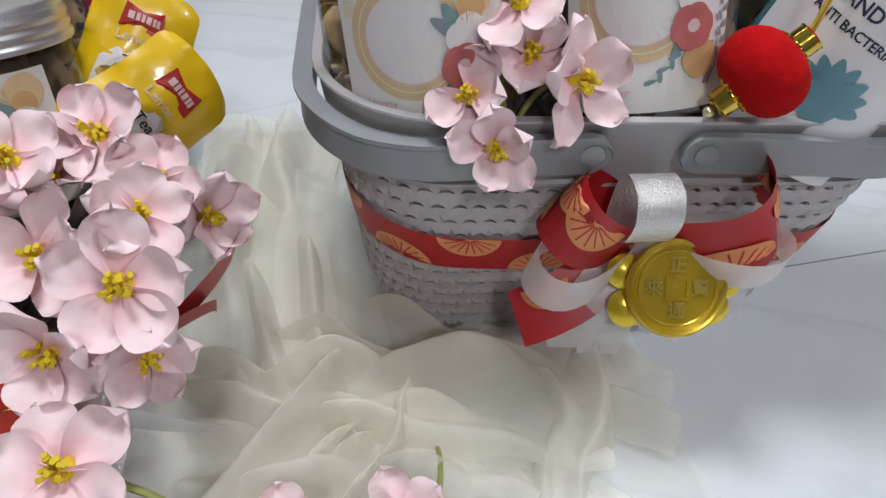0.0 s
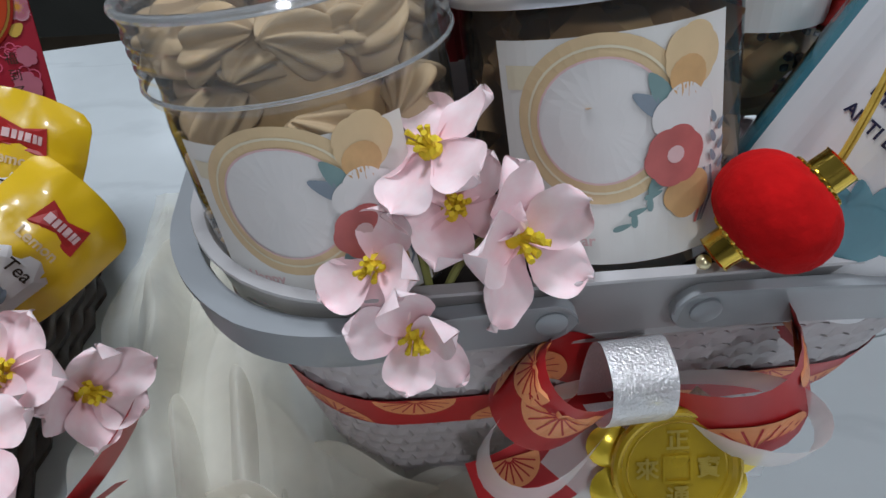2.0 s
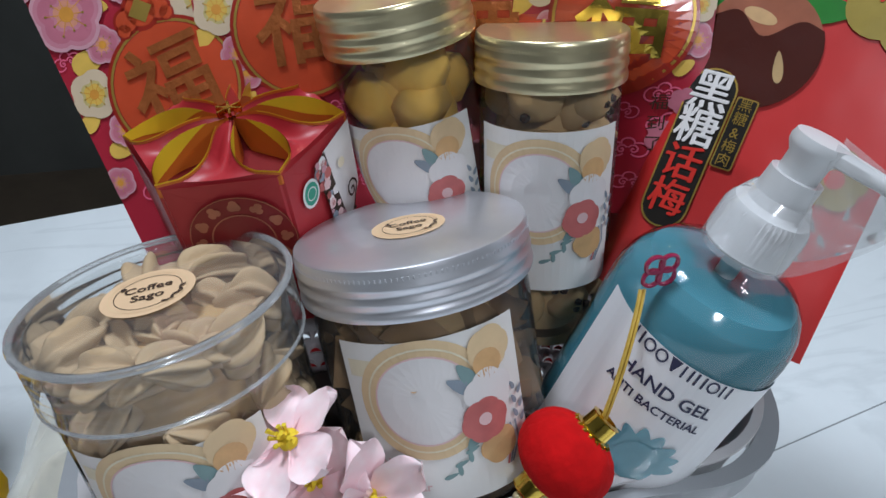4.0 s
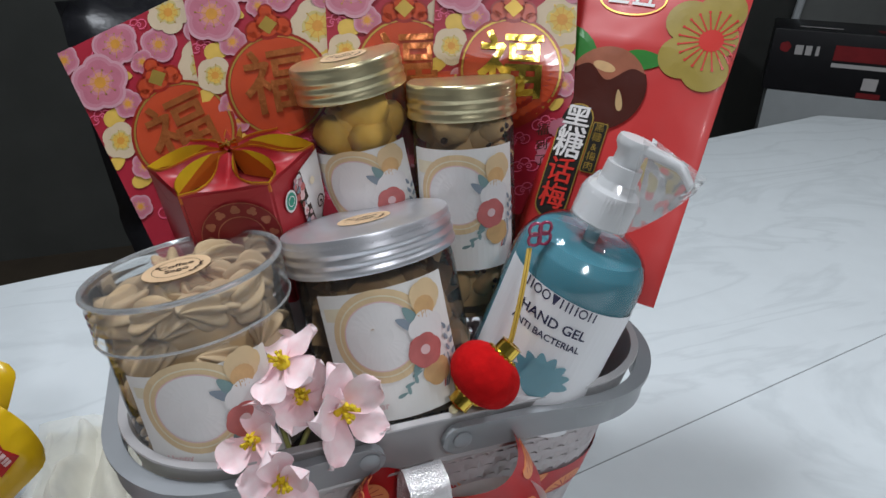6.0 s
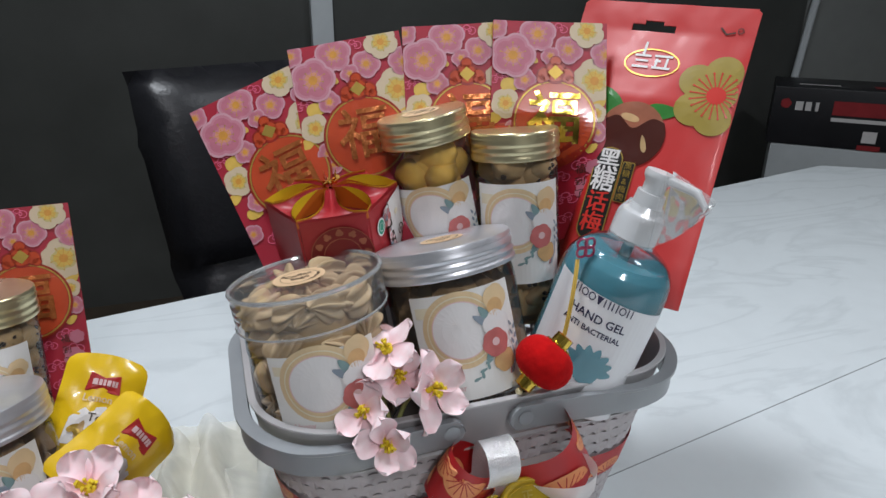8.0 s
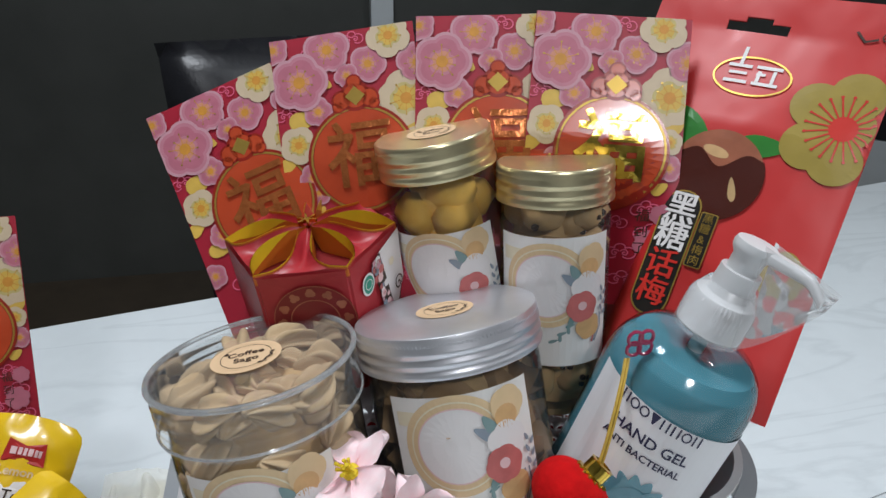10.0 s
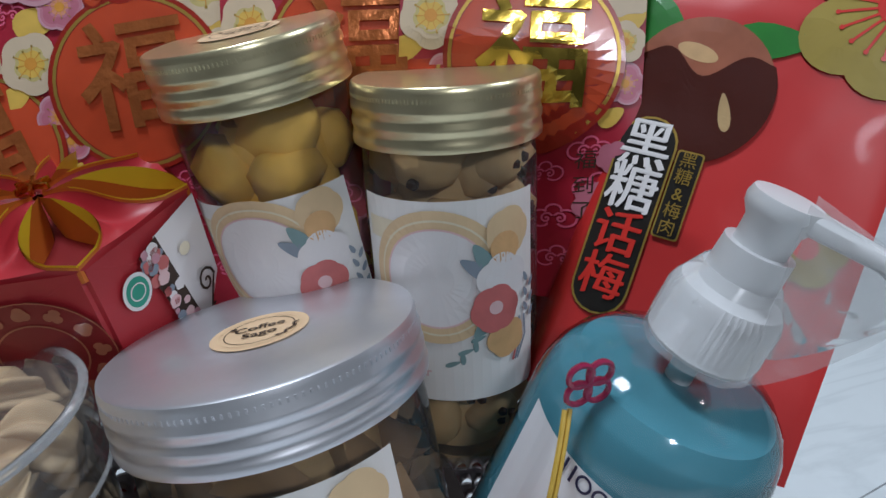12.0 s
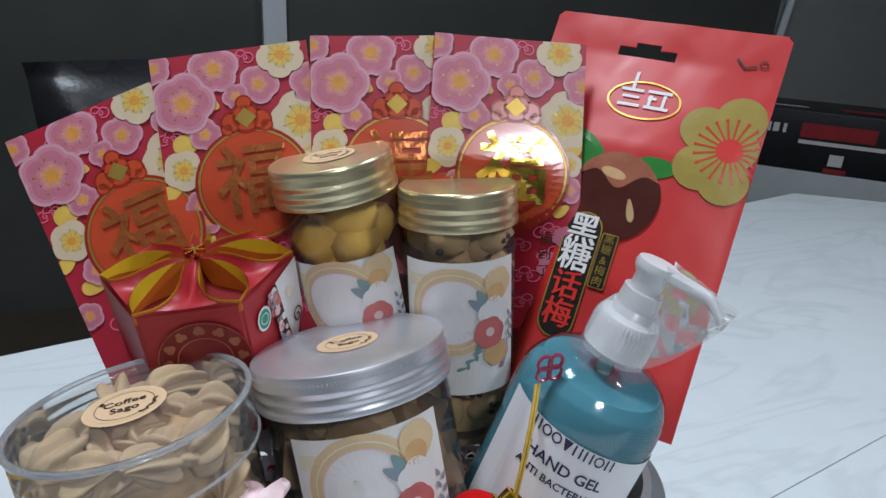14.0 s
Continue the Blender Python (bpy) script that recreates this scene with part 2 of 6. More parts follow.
M = dict(
    marble=marble("white_marble"),
    seam=mat("grey_joint", (0.30, 0.33, 0.34), 0.5, grain=0.2, scale=40),
    wall=mat("dark_panel", (0.074, 0.077, 0.072), 0.35, grain=0.25, scale=6),
    wall_light=mat("grey_paint", (0.27, 0.28, 0.27), 0.7, grain=0.1, scale=12, bump=0.1),
    floor=mat("brown_floor", (0.085, 0.065, 0.045), 0.4, grain=0.35, scale=14),
    ceil=mat("ceiling_white", (0.7, 0.7, 0.68), 0.8, grain=0.05, scale=20),
    post=mat("pale_frame", (0.62, 0.66, 0.68), 0.4, grain=0.06, scale=20),
    leather=mat("black_leather", (0.012, 0.012, 0.015), 0.36, grain=0.3, scale=70, bump=0.35),
    blackbox=mat("black_carton", (0.015, 0.015, 0.018), 0.4, grain=0.3, scale=20),
    boxred=mat("carton_red", (0.30, 0.02, 0.025), 0.45, grain=0.3, scale=30),
    boxwhite=mat("carton_white", (0.6, 0.58, 0.57), 0.5, grain=0.1),
    greystand=mat("grey_stand", (0.42, 0.45, 0.46), 0.5, grain=0.1, scale=20),
    basket=mat("grey_plastic_pale", (0.50, 0.46, 0.47), 0.42, grain=0.1, scale=90, bump=0.06),
    rim=mat("grey_plastic_rim", (0.47, 0.455, 0.46), 0.32, grain=0.06, scale=60, bump=0.03),
    handle=mat("grey_plastic_handle", (0.30, 0.315, 0.33), 0.33, grain=0.08, scale=60, bump=0.03),
    brown=mat("dark_brown_basket", (0.045, 0.027, 0.02), 0.4, grain=0.5, scale=40, bump=0.2),
    pet=clear_plastic("clear_jar_plastic"),
    ridged=clear_plastic("clear_lid_plastic", (0.96, 0.97, 0.97), 0.05, 0.36, 0.05),
    lidrim=clear_plastic("clear_rim_plastic", (0.9, 0.91, 0.91), 0.08, 0.5, 0.12),
    wrap=clear_plastic("clear_wrap", (0.95, 0.95, 0.95), 0.12, 0.5, 0.22),
    shell=clear_plastic("clear_bottle_plastic", (0.97, 0.98, 0.98), 0.04, 0.3, 0.0),
    silver=mat("brushed_aluminium", (0.74, 0.74, 0.78), 0.36, metal=0.8, grain=0.06, scale=120),
    goldlid=mat("gold_aluminium", (0.82, 0.72, 0.45), 0.28, metal=0.88, grain=0.08, scale=120),
    gold=mat("gold_foil", (0.83, 0.57, 0.10), 0.14, metal=1.0, grain=0.15, scale=80, bump=0.15),
    # duller copy of the character gold, for packets out of the glare
    golddim=mat("character_gold_dim", (0.64, 0.19, 0.055), 0.22, metal=0.6, grain=0.35, scale=120, bump=0.4),
    olive=mat("olive_print", (0.36, 0.26, 0.035), 0.45, grain=0.2, scale=80),
    goldprint=mat("gold_print", (0.52, 0.34, 0.07), 0.35, metal=0.6, grain=0.2, scale=60),
    coin=mat("gold_plastic", (0.60, 0.40, 0.02), 0.24, metal=0.5, grain=0.12, scale=90, bump=0.1, coat=0.6),
    yellowfoil=mat("yellow_foil", (0.85, 0.62, 0.05), 0.2, metal=0.5, grain=0.1, scale=80, bump=0.2),
    paper=mat("label_paper", (0.80, 0.78, 0.75), 0.55, grain=0.05, scale=40),
    paperwhite=mat("label_white", (0.80, 0.80, 0.82), 0.5, grain=0.03, scale=40),
    sticker=mat("kraft_sticker", (0.72, 0.50, 0.30), 0.6, grain=0.08, scale=80),
    ink=mat("brown_ink", (0.045, 0.025, 0.015), 0.6, grain=0.2),
    navy=mat("navy_ink", (0.02, 0.022, 0.07), 0.5, grain=0.1),
    pringold=mat("print_ochre", (0.74, 0.55, 0.32), 0.55, grain=0.15, scale=90),
    princream=mat("print_cream", (0.78, 0.70, 0.52), 0.55, grain=0.12, scale=90),
    prinpink=mat("print_pink", (0.76, 0.52, 0.52), 0.55, grain=0.1, scale=90),
    prinrose=mat("print_rose", (0.60, 0.16, 0.15), 0.55, grain=0.3, scale=110),
    prinorange=mat("print_orange", (0.72, 0.44, 0.20), 0.55, grain=0.3, scale=110),
    prinwhite=mat("print_white", (0.76, 0.73, 0.72), 0.5, grain=0.06, scale=90),
    prinblue=mat("print_slate", (0.26, 0.31, 0.37), 0.55, grain=0.2, scale=90),
    printeal=mat("print_teal", (0.22, 0.34, 0.34), 0.55, grain=0.25, scale=90),
    cookie=mat("pale_cookie", (0.50, 0.36, 0.21), 0.8, grain=0.25, scale=70, bump=0.4),
    cookiebrown=mat("brown_cookie", (0.62, 0.41, 0.19), 0.8, grain=0.45, scale=60, bump=0.5),
    cookiegold=mat("golden_cookie", (0.90, 0.53, 0.09), 0.75, grain=0.35, scale=60, bump=0.5),
    chip=mat("brown_flake", (0.40, 0.24, 0.11), 0.75, grain=0.4, scale=60, bump=0.4),
    dark=mat("chocolate_bits", (0.03, 0.015, 0.01), 0.6, grain=0.3),
    crimson=mat("crimson_card", (0.38, 0.012, 0.032), 0.42, grain=0.12, scale=30),
    sealred=mat("seal_red", (0.58, 0.075, 0.026), 0.22, grain=0.25, scale=60, coat=0.5),
    sealdark=mat("seal_dark_red", (0.34, 0.02, 0.010), 0.3, grain=0.25, scale=60, coat=0.15),
    blosspink=mat("blossom_pink", (0.50, 0.15, 0.21), 0.45, grain=0.15, scale=120),
    blosslight=mat("blossom_light_pink", (0.57, 0.29, 0.34), 0.45, grain=0.1, scale=120),
    blosscream=mat("blossom_cream", (0.60, 0.47, 0.32), 0.45, grain=0.1, scale=120),
    blossmid=mat("blossom_mid_pink", (0.53, 0.20, 0.26), 0.45, grain=0.12, scale=120),
    blossivory=mat("blossom_ivory", (0.530, 0.430, 0.166), 0.45, grain=0.1, scale=120),
    blossamber=mat("blossom_amber", (0.70, 0.45, 0.08), 0.45, grain=0.2, scale=150),
    blosspeach=mat("blossom_peach", (0.66, 0.28, 0.18), 0.45, grain=0.2, scale=150),
    blossheart=mat("blossom_orange", (0.68, 0.30, 0.04), 0.45, grain=0.25, scale=150),
    cloudpink=mat("cloud_pink", (0.72, 0.12, 0.22), 0.45, grain=0.1, scale=90),
    boxcard=mat("gift_box_red", (0.40, 0.022, 0.03), 0.42, grain=0.15, scale=25),
    boxinside=mat("gift_box_orange", (0.62, 0.16, 0.018), 0.45, grain=0.2, scale=30),
    boxedge=mat("gift_box_yellow", (0.92, 0.66, 0.03), 0.4, grain=0.15, scale=50),
    boxmaroon=mat("gift_box_emblem_and_shade", (0.22, 0.012, 0.014), 0.4, grain=0.2, scale=40),
    green=mat("green_mark", (0.03, 0.30, 0.20), 0.5, grain=0.1),
    leaf=mat("printed_leaf", (0.03, 0.26, 0.03), 0.35, grain=0.4, scale=60, coat=0.3),
    pouch=mat("red_pouch", (0.58, 0.026, 0.024), 0.42, grain=0.1, scale=12, bump=0.05, coat=0.06),
    plum=mat("printed_plum", (0.46, 0.15, 0.08), 0.35, grain=0.4, scale=70, coat=0.3),
    choc=mat("printed_chocolate", (0.085, 0.016, 0.01), 0.22, grain=0.3, scale=30, coat=0.5),
    plate=mat("printed_black", (0.016, 0.013, 0.011), 0.3, grain=0.2, coat=0.3),
    redink=mat("red_ink", (0.62, 0.03, 0.02), 0.35, grain=0.1),
    gel=mat("blue_gel", (0.13, 0.38, 0.47), 0.12, grain=0.12, scale=25, coat=0.8, trans=0.3),
    pump=mat("white_pump", (0.64, 0.65, 0.66), 0.3, grain=0.03, scale=40),
    redfelt=mat("red_velvet", (0.55, 0.005, 0.006), 0.95, grain=0.3, scale=150, bump=0.5, spec=0.15),
    bead=mat("ruby_bead", (0.45, 0.03, 0.10), 0.12, grain=0.1, coat=0.6, trans=0.3),
    cord=mat("gold_cord", (0.62, 0.40, 0.06), 0.5, grain=0.2, scale=200, bump=0.3),
    petal=mat("pink_petal", (0.86, 0.63, 0.66), 0.8, grain=0.06, scale=5, bump=0.0, second=(0.90, 0.77, 0.78)),
    stamen=mat("yellow_stamen", (0.82, 0.60, 0.02), 0.7, grain=0.15, scale=150, bump=0.3),
    stem=mat("green_stem", (0.30, 0.31, 0.09), 0.6, grain=0.2, scale=80),
    ribbon=mat("red_satin_ribbon", (0.50, 0.012, 0.016), 0.42, grain=0.15, scale=60, bump=0.05),
    slice=mat("orange_slice_print", (0.86, 0.33, 0.13), 0.45, grain=0.15, scale=90),
    candy=mat("yellow_sachet", (0.82, 0.52, 0.01), 0.28, grain=0.12, scale=40, bump=0.15, coat=0.5),
    sachetred=mat("sachet_red", (0.45, 0.02, 0.02), 0.35, grain=0.1),
    tulle=sheer("cream_organza", (0.98, 0.95, 0.85), 0.58, 0.5),
    tullethin=sheer("thin_cream_organza", (0.98, 0.95, 0.85), 0.82, 0.5),
    organza=sheer("white_organza_ribbon", (0.90, 0.89, 0.88), 0.36, 0.28, gloss=0.15, sparkle=0.5),
    lurex=sheer("silver_lurex_ribbon", (0.66, 0.66, 0.68), 0.06, 0.22, gloss=0.55, sparkle=0.8),
    filler=mat("hidden_filler", (0.05, 0.035, 0.03), 0.8, grain=0.3, scale=30, bump=0.4),
    rust=mat("chair_base", (0.05, 0.05, 0.05), 0.35, metal=0.8, grain=0.1),
)


# ---- building helpers ----
def thing(name, label, category, at=(0, 0, 0), group="", m=None):
    ob = new(name)
    ob.empty_display_size = 0.02
    ob.matrix_world = m if m is not None else Matrix.Translation(at)
    return tagged(ob, label, category, group)


def part(name, bm, material, parent=None, label="", smooth=True, crease=40):
    """Links a bmesh (in the parent's own space) as one mesh object under a thing or a part."""
    me = bpy.data.meshes.new(name)
    bm.normal_update()
    bm.to_mesh(me)
    bm.free()
    for one in material if isinstance(material, (list, tuple)) else [material]:
        me.materials.append(one)
    if smooth:
        me.polygons.foreach_set("use_smooth", [True] * len(me.polygons))
        me.set_sharp_from_angle(angle=radians(crease))
    ob = new(name, me)
    if parent is not None:
        ob.parent = parent
    if label:
        tagged(ob, label)
    return ob


def box(bm, a, b, bevel=0.0, m=None):
    """An upright block from corner a to corner b."""
    c = [(a[i] + b[i]) / 2 for i in range(3)]
    s = [abs(b[i] - a[i]) for i in range(3)]
    r = bmesh.ops.create_cube(bm, size=1.0, matrix=(m or Matrix()) @ Matrix.Translation(c) @ Matrix.Diagonal((*s, 1)))
    if bevel:
        edges = list({e for v in r["verts"] for e in v.link_edges})
        bmesh.ops.bevel(bm, geom=edges, offset=bevel, segments=2, profile=0.6, affect="EDGES")


def lathe(bm, rows, seg=48, m=None, mi=0, a0=0.0, a1=2 * math.pi):
    """Turns the rows (radius, height) round the z axis."""
    m = m or Matrix()
    full = abs(a1 - a0 - 2 * math.pi) < 1e-6
    n = seg if full else seg + 1
    rings = []
    for r, z in rows:
        if r < 1e-6:
            rings.append([bm.verts.new(m @ Vector((0, 0, z)))])
        else:
            rings.append([bm.verts.new(m @ Vector((r * math.sin(a0 + (a1 - a0) * i / seg), -r * math.cos(a0 + (a1 - a0) * i / seg), z))) for i in range(n)])
    for p, q in zip(rings, rings[1:]):
        for i in range(n if full else n - 1):
            j = (i + 1) % n
            if len(p) == 1 and len(q) == 1:
                continue
            if len(p) == 1:
                f = bm.faces.new((p[0], q[j], q[i]))
            elif len(q) == 1:
                f = bm.faces.new((p[i], p[j], q[0]))
            else:
                f = bm.faces.new((p[i], p[j], q[j], q[i]))
            f.material_index = mi


def grid(bm, fn, nu, nv, mi=0, close_u=False):
    """A sheet: fn(u, v) with u and v from 0 to 1."""
    vs = [[bm.verts.new(fn(i / nu, j / nv)) for j in range(nv + 1)] for i in range(nu if close_u else nu + 1)]
    for i in range(nu):
        for j in range(nv):
            a, b = vs[i], vs[(i + 1) % len(vs)]
            f = bm.faces.new((a[j], b[j], b[j + 1], a[j + 1]))
            f.material_index = mi


def tube(bm, pts, radius, seg=8, mi=0):
    """A round bar along points; radius may be a number or a function of 0..1."""
    pts = [Vector(p) for p in pts]
    rings = []
    for i, p in enumerate(pts):
        d = (pts[min(i + 1, len(pts) - 1)] - pts[max(i - 1, 0)]).normalized()
        u = d.orthogonal().normalized() if i == 0 else (u - d * u.dot(d)).normalized()
        w = d.cross(u)
        r = radius(i / (len(pts) - 1)) if callable(radius) else radius
        rings.append([bm.verts.new(p + r * (math.cos(2 * math.pi * k / seg) * u + math.sin(2 * math.pi * k / seg) * w)) for k in range(seg)])
    for p, q in zip(rings, rings[1:]):
        for k in range(seg):
            f = bm.faces.new((p[k], p[(k + 1) % seg], q[(k + 1) % seg], q[k]))
            f.material_index = mi
    for ring, turn in ((rings[0], -1), (rings[-1], 1)):
        f = bm.faces.new(ring[::turn])
        f.material_index = mi


def ribbon(bm, pts, width, across, mi=0, thick=0.0):
    """A band along points; across(i, p, d) gives its side direction."""
    pts = [Vector(p) for p in pts]
    rows = []
    for i, p in enumerate(pts):
        d = (pts[min(i + 1, len(pts) - 1)] - pts[max(i - 1, 0)]).normalized()
        s = across(i / (len(pts) - 1), p, d)
        w = width(i / (len(pts) - 1)) if callable(width) else width
        rows.append([bm.verts.new(p + s * (w * (k / 4 - 0.5))) for k in range(5)])
    for p, q in zip(rows, rows[1:]):
        for k in range(4):
            f = bm.faces.new((p[k], p[k + 1], q[k + 1], q[k]))
            f.material_index = mi


def bez(a, b, c, d, n=14):
    a, b, c, d = (Vector(p) for p in (a, b, c, d))
    return [(1 - t) ** 3 * a + 3 * (1 - t) ** 2 * t * b + 3 * (1 - t) * t * t * c + t ** 3 * d for t in (i / n for i in range(n + 1))]


def axis_pose(at, lean, turn=0.0):
    """A pose at a base point with its z axis along lean, turned about it."""
    z = Vector(lean).normalized()
    x = Vector((1, 0, 0))
    x = (x - z * x.dot(z)).normalized()
    y = z.cross(x)
    rot = Matrix((x, y, z)).transposed().to_4x4()
    return Matrix.Translation(at) @ rot @ Matrix.Rotation(radians(turn), 4, "Z")


# ---- printing: flat shapes laid on a surface fn(u, v, height) ----
LAYER = 0.00016


def on_plane(u, v, h):
    return Vector((u, v, h))


def on_round(r):
    return lambda u, v, h: Vector(((r + h) * math.sin(u / r), -(r + h) * math.cos(u / r), v))


class Print:
    def __init__(self, surface):
        self.bm, self.surface, self.mats = bmesh.new(), surface, []

    def index(self, material):
        if material not in self.mats:
            self.mats.append(material)
        return self.mats.index(material)

    def poly(self, outline, material, layer, centre=None, rings=3):
        mi = self.index(material)
        c = centre or (sum(p[0] for p in outline) / len(outline), sum(p[1] for p in outline) / len(outline))
        h = layer * LAYER
        mid = self.bm.verts.new(self.surface(c[0], c[1], h))
        last = None
        n = len(outline)
        for k in range(1, rings + 1):
            s = k / rings
            ring = [self.bm.verts.new(self.surface(c[0] + (x - c[0]) * s, c[1] + (y - c[1]) * s, h)) for x, y in outline]
            for i in range(n):
                j = (i + 1) % n
                f = self.bm.faces.new((mid, ring[i], ring[j]) if last is None else (last[i], ring[i], ring[j], last[j]))
                f.material_index = mi
            last = ring

    def band(self, inner, outer, material, layer, closed=True):
        mi = self.index(material)
        h = layer * LAYER
        a = [self.bm.verts.new(self.surface(x, y, h)) for x, y in inner]
        b = [self.bm.verts.new(self.surface(x, y, h)) for x, y in outer]
        for i in range(len(a) if closed else len(a) - 1):
            j = (i + 1) % len(a)
            self.bm.faces.new((a[i], b[i], b[j], a[j])).material_index = mi

    def disc(self, x, y, r, material, layer, ry=None, n=28, rot=0.0, rings=3):
        self.poly(ell(x, y, r, ry or r, n, rot), material, layer, (x, y), rings)

    def ring(self, x, y, r0, r1, material, layer, n=40, ratio=1.0):
        self.band(ell(x, y, r0, r0 * ratio, n), ell(x, y, r1, r1 * ratio, n), material, layer)

    def rect(self, x0, y0, x1, y1, material, layer, nx=10, ny=4):
        mi = self.index(material)
        vs = [[self.bm.verts.new(self.surface(x0 + (x1 - x0) * i / nx, y0 + (y1 - y0) * j / ny, layer * LAYER)) for j in range(ny + 1)] for i in range(nx + 1)]
        for i in range(nx):
            for j in range(ny):
                self.bm.faces.new((vs[i][j], vs[i + 1][j], vs[i + 1][j + 1], vs[i][j + 1])).material_index = mi

    def bloom(self, x, y, r, material, layer, rot=0.0, petals=5, depth=0.16, n=50):
        self.poly(scallop(x, y, r, petals, depth, rot, n), material, layer, (x, y))

    def leaf(self, x, y, length, width, angle, material, layer):
        c, s = math.cos(angle), math.sin(angle)
        pts = []
        for k in range(16):
            a = 2 * math.pi * k / 16
            px, py = length / 2 * math.cos(a), width / 2 * math.sin(a) * (1 - 0.35 * math.cos(a))
            pts.append((x + px * c - py * s, y + px * s + py * c))
        self.poly(pts, material, layer, (x, y), 2)

    def line(self, pts, width, material, layer):
        a, b = [], []
        for i, (x, y) in enumerate(pts):
            dx, dy = pts[min(i + 1, len(pts) - 1)][0] - pts[max(i - 1, 0)][0], pts[min(i + 1, len(pts) - 1)][1] - pts[max(i - 1, 0)][1]
            q = math.hypot(dx, dy) or 1
            a.append((x - dy / q * width / 2, y + dx / q * width / 2))
            b.append((x + dy / q * width / 2, y - dx / q * width / 2))
        self.band(b, a, material, layer, closed=False)

    def text(self, body, x, y, size, material, layer, rot=0.0, squeeze=1.0, bold=0.0):
        """Letters of the built-in font, centred at (x, y)."""
        mi = self.index(material)
        curve = bpy.data.curves.new("letters", "FONT")
        curve.body, curve.size, curve.align_x, curve.align_y, curve.offset, curve.resolution_u = body, size, "CENTER", "CENTER", bold, 3
        ob = bpy.data.objects.new("letters", curve)
        scene.collection.objects.link(ob)
        me = ob.evaluated_get(bpy.context.evaluated_depsgraph_get()).to_mesh()
        cut = bmesh.new()
        cut.from_mesh(me)
        if size > 0.012:
            for q in range(-9, 10):
                for no in ((1, 0, 0), (0, 1, 0)):
                    bmesh.ops.bisect_plane(cut, geom=cut.verts[:] + cut.edges[:] + cut.faces[:], plane_co=Vector(no) * (0.003 * q + 0.0001), plane_no=no)
        cut.verts.index_update()
        c, s = math.cos(rot), math.sin(rot)
        vs = [self.bm.verts.new(self.surface(x + v.co.x * squeeze * c - v.co.y * s, y + v.co.x * squeeze * s + v.co.y * c, layer * LAYER)) for v in cut.verts]
        for p in cut.faces:
            try:
                self.bm.faces.new([vs[v.index] for v in p.verts]).material_index = mi
            except ValueError:
                pass
        cut.free()
        ob.evaluated_get(bpy.context.evaluated_depsgraph_get()).to_mesh_clear()
        bpy.data.objects.remove(ob)
        bpy.data.curves.remove(curve)

    def done(self, name, parent, label=""):
        return part(name, self.bm, self.mats, parent, label, smooth=False)


def ell(x, y, rx, ry, n=28, rot=0.0):
    c, s = math.cos(rot), math.sin(rot)
    return [(x + rx * math.cos(2 * math.pi * k / n) * c - ry * math.sin(2 * math.pi * k / n) * s, y + rx * math.cos(2 * math.pi * k / n) * s + ry * math.sin(2 * math.pi * k / n) * c) for k in range(n)]


def scallop(x, y, r, petals=5, depth=0.16, rot=0.0, n=50):
    pts = []
    for k in range(n):
        a = 2 * math.pi * k / n
        q = r * (1 - depth + depth * abs(math.cos(petals * (a - rot) / 2)) ** 0.6 * 1.0)
        pts.append((x + q * math.cos(a), y + q * math.sin(a)))
    return pts


# ---- the room ----
def slab(name, a, b, material, label, bevel=0.0):
    bm = bmesh.new()
    box(bm, a, b, bevel)
    return tagged(part(name, bm, material, None, "", smooth=False), label, name.split("_")[0], kind="structure")


slab("floor", (-3.2, -3.2, FLOOR - 0.1), (4.4, 3.2, FLOOR), M["floor"], "dim brown floor of the room")
slab("ceiling", (-3.2, -3.2, CEIL), (4.4, 3.2, CEIL + 0.1), M["ceil"], "plain white ceiling of the room")
slab("wall_north", (-3.2, 2.2, FLOOR), (2.62, 2.3, CEIL), M["wall"], "dark grey panelled wall behind the table")
slab("wall_north_light", (2.62, 2.2, FLOOR), (4.4, 2.3, CEIL), M["wall_light"], "light grey painted wall beside the dark panels")
slab("wall_south", (-3.2, -3.3, FLOOR), (4.4, -3.2, CEIL), M["wall_light"], "plain grey wall of the room")
slab("wall_west", (-3.3, -3.3, FLOOR), (-3.2, 2.3, CEIL), M["wall_light"], "plain grey wall of the room")
slab("wall_east", (4.4, -3.3, FLOOR), (4.5, 2.3, CEIL), M["wall_light"], "plain light wall of the room")

bm = bmesh.new()
box(bm, (0.235, 2.15, FLOOR), (0.315, 2.2, CEIL), 0.004)
tagged(part("trim", bm, M["post"]), "pale upright frame strip on the dark wall", "trim", kind="structure")
bm = bmesh.new()
tube(bm, [(2.58, 2.17, -0.2), (2.63, 2.17, 0.3), (2.70, 2.17, 0.8), (2.74, 2.17, CEIL)], 0.018, 8)
tagged(part("trim", bm, M["post"]), "pale slanting conduit along the wall's edge", "trim", kind="structure")


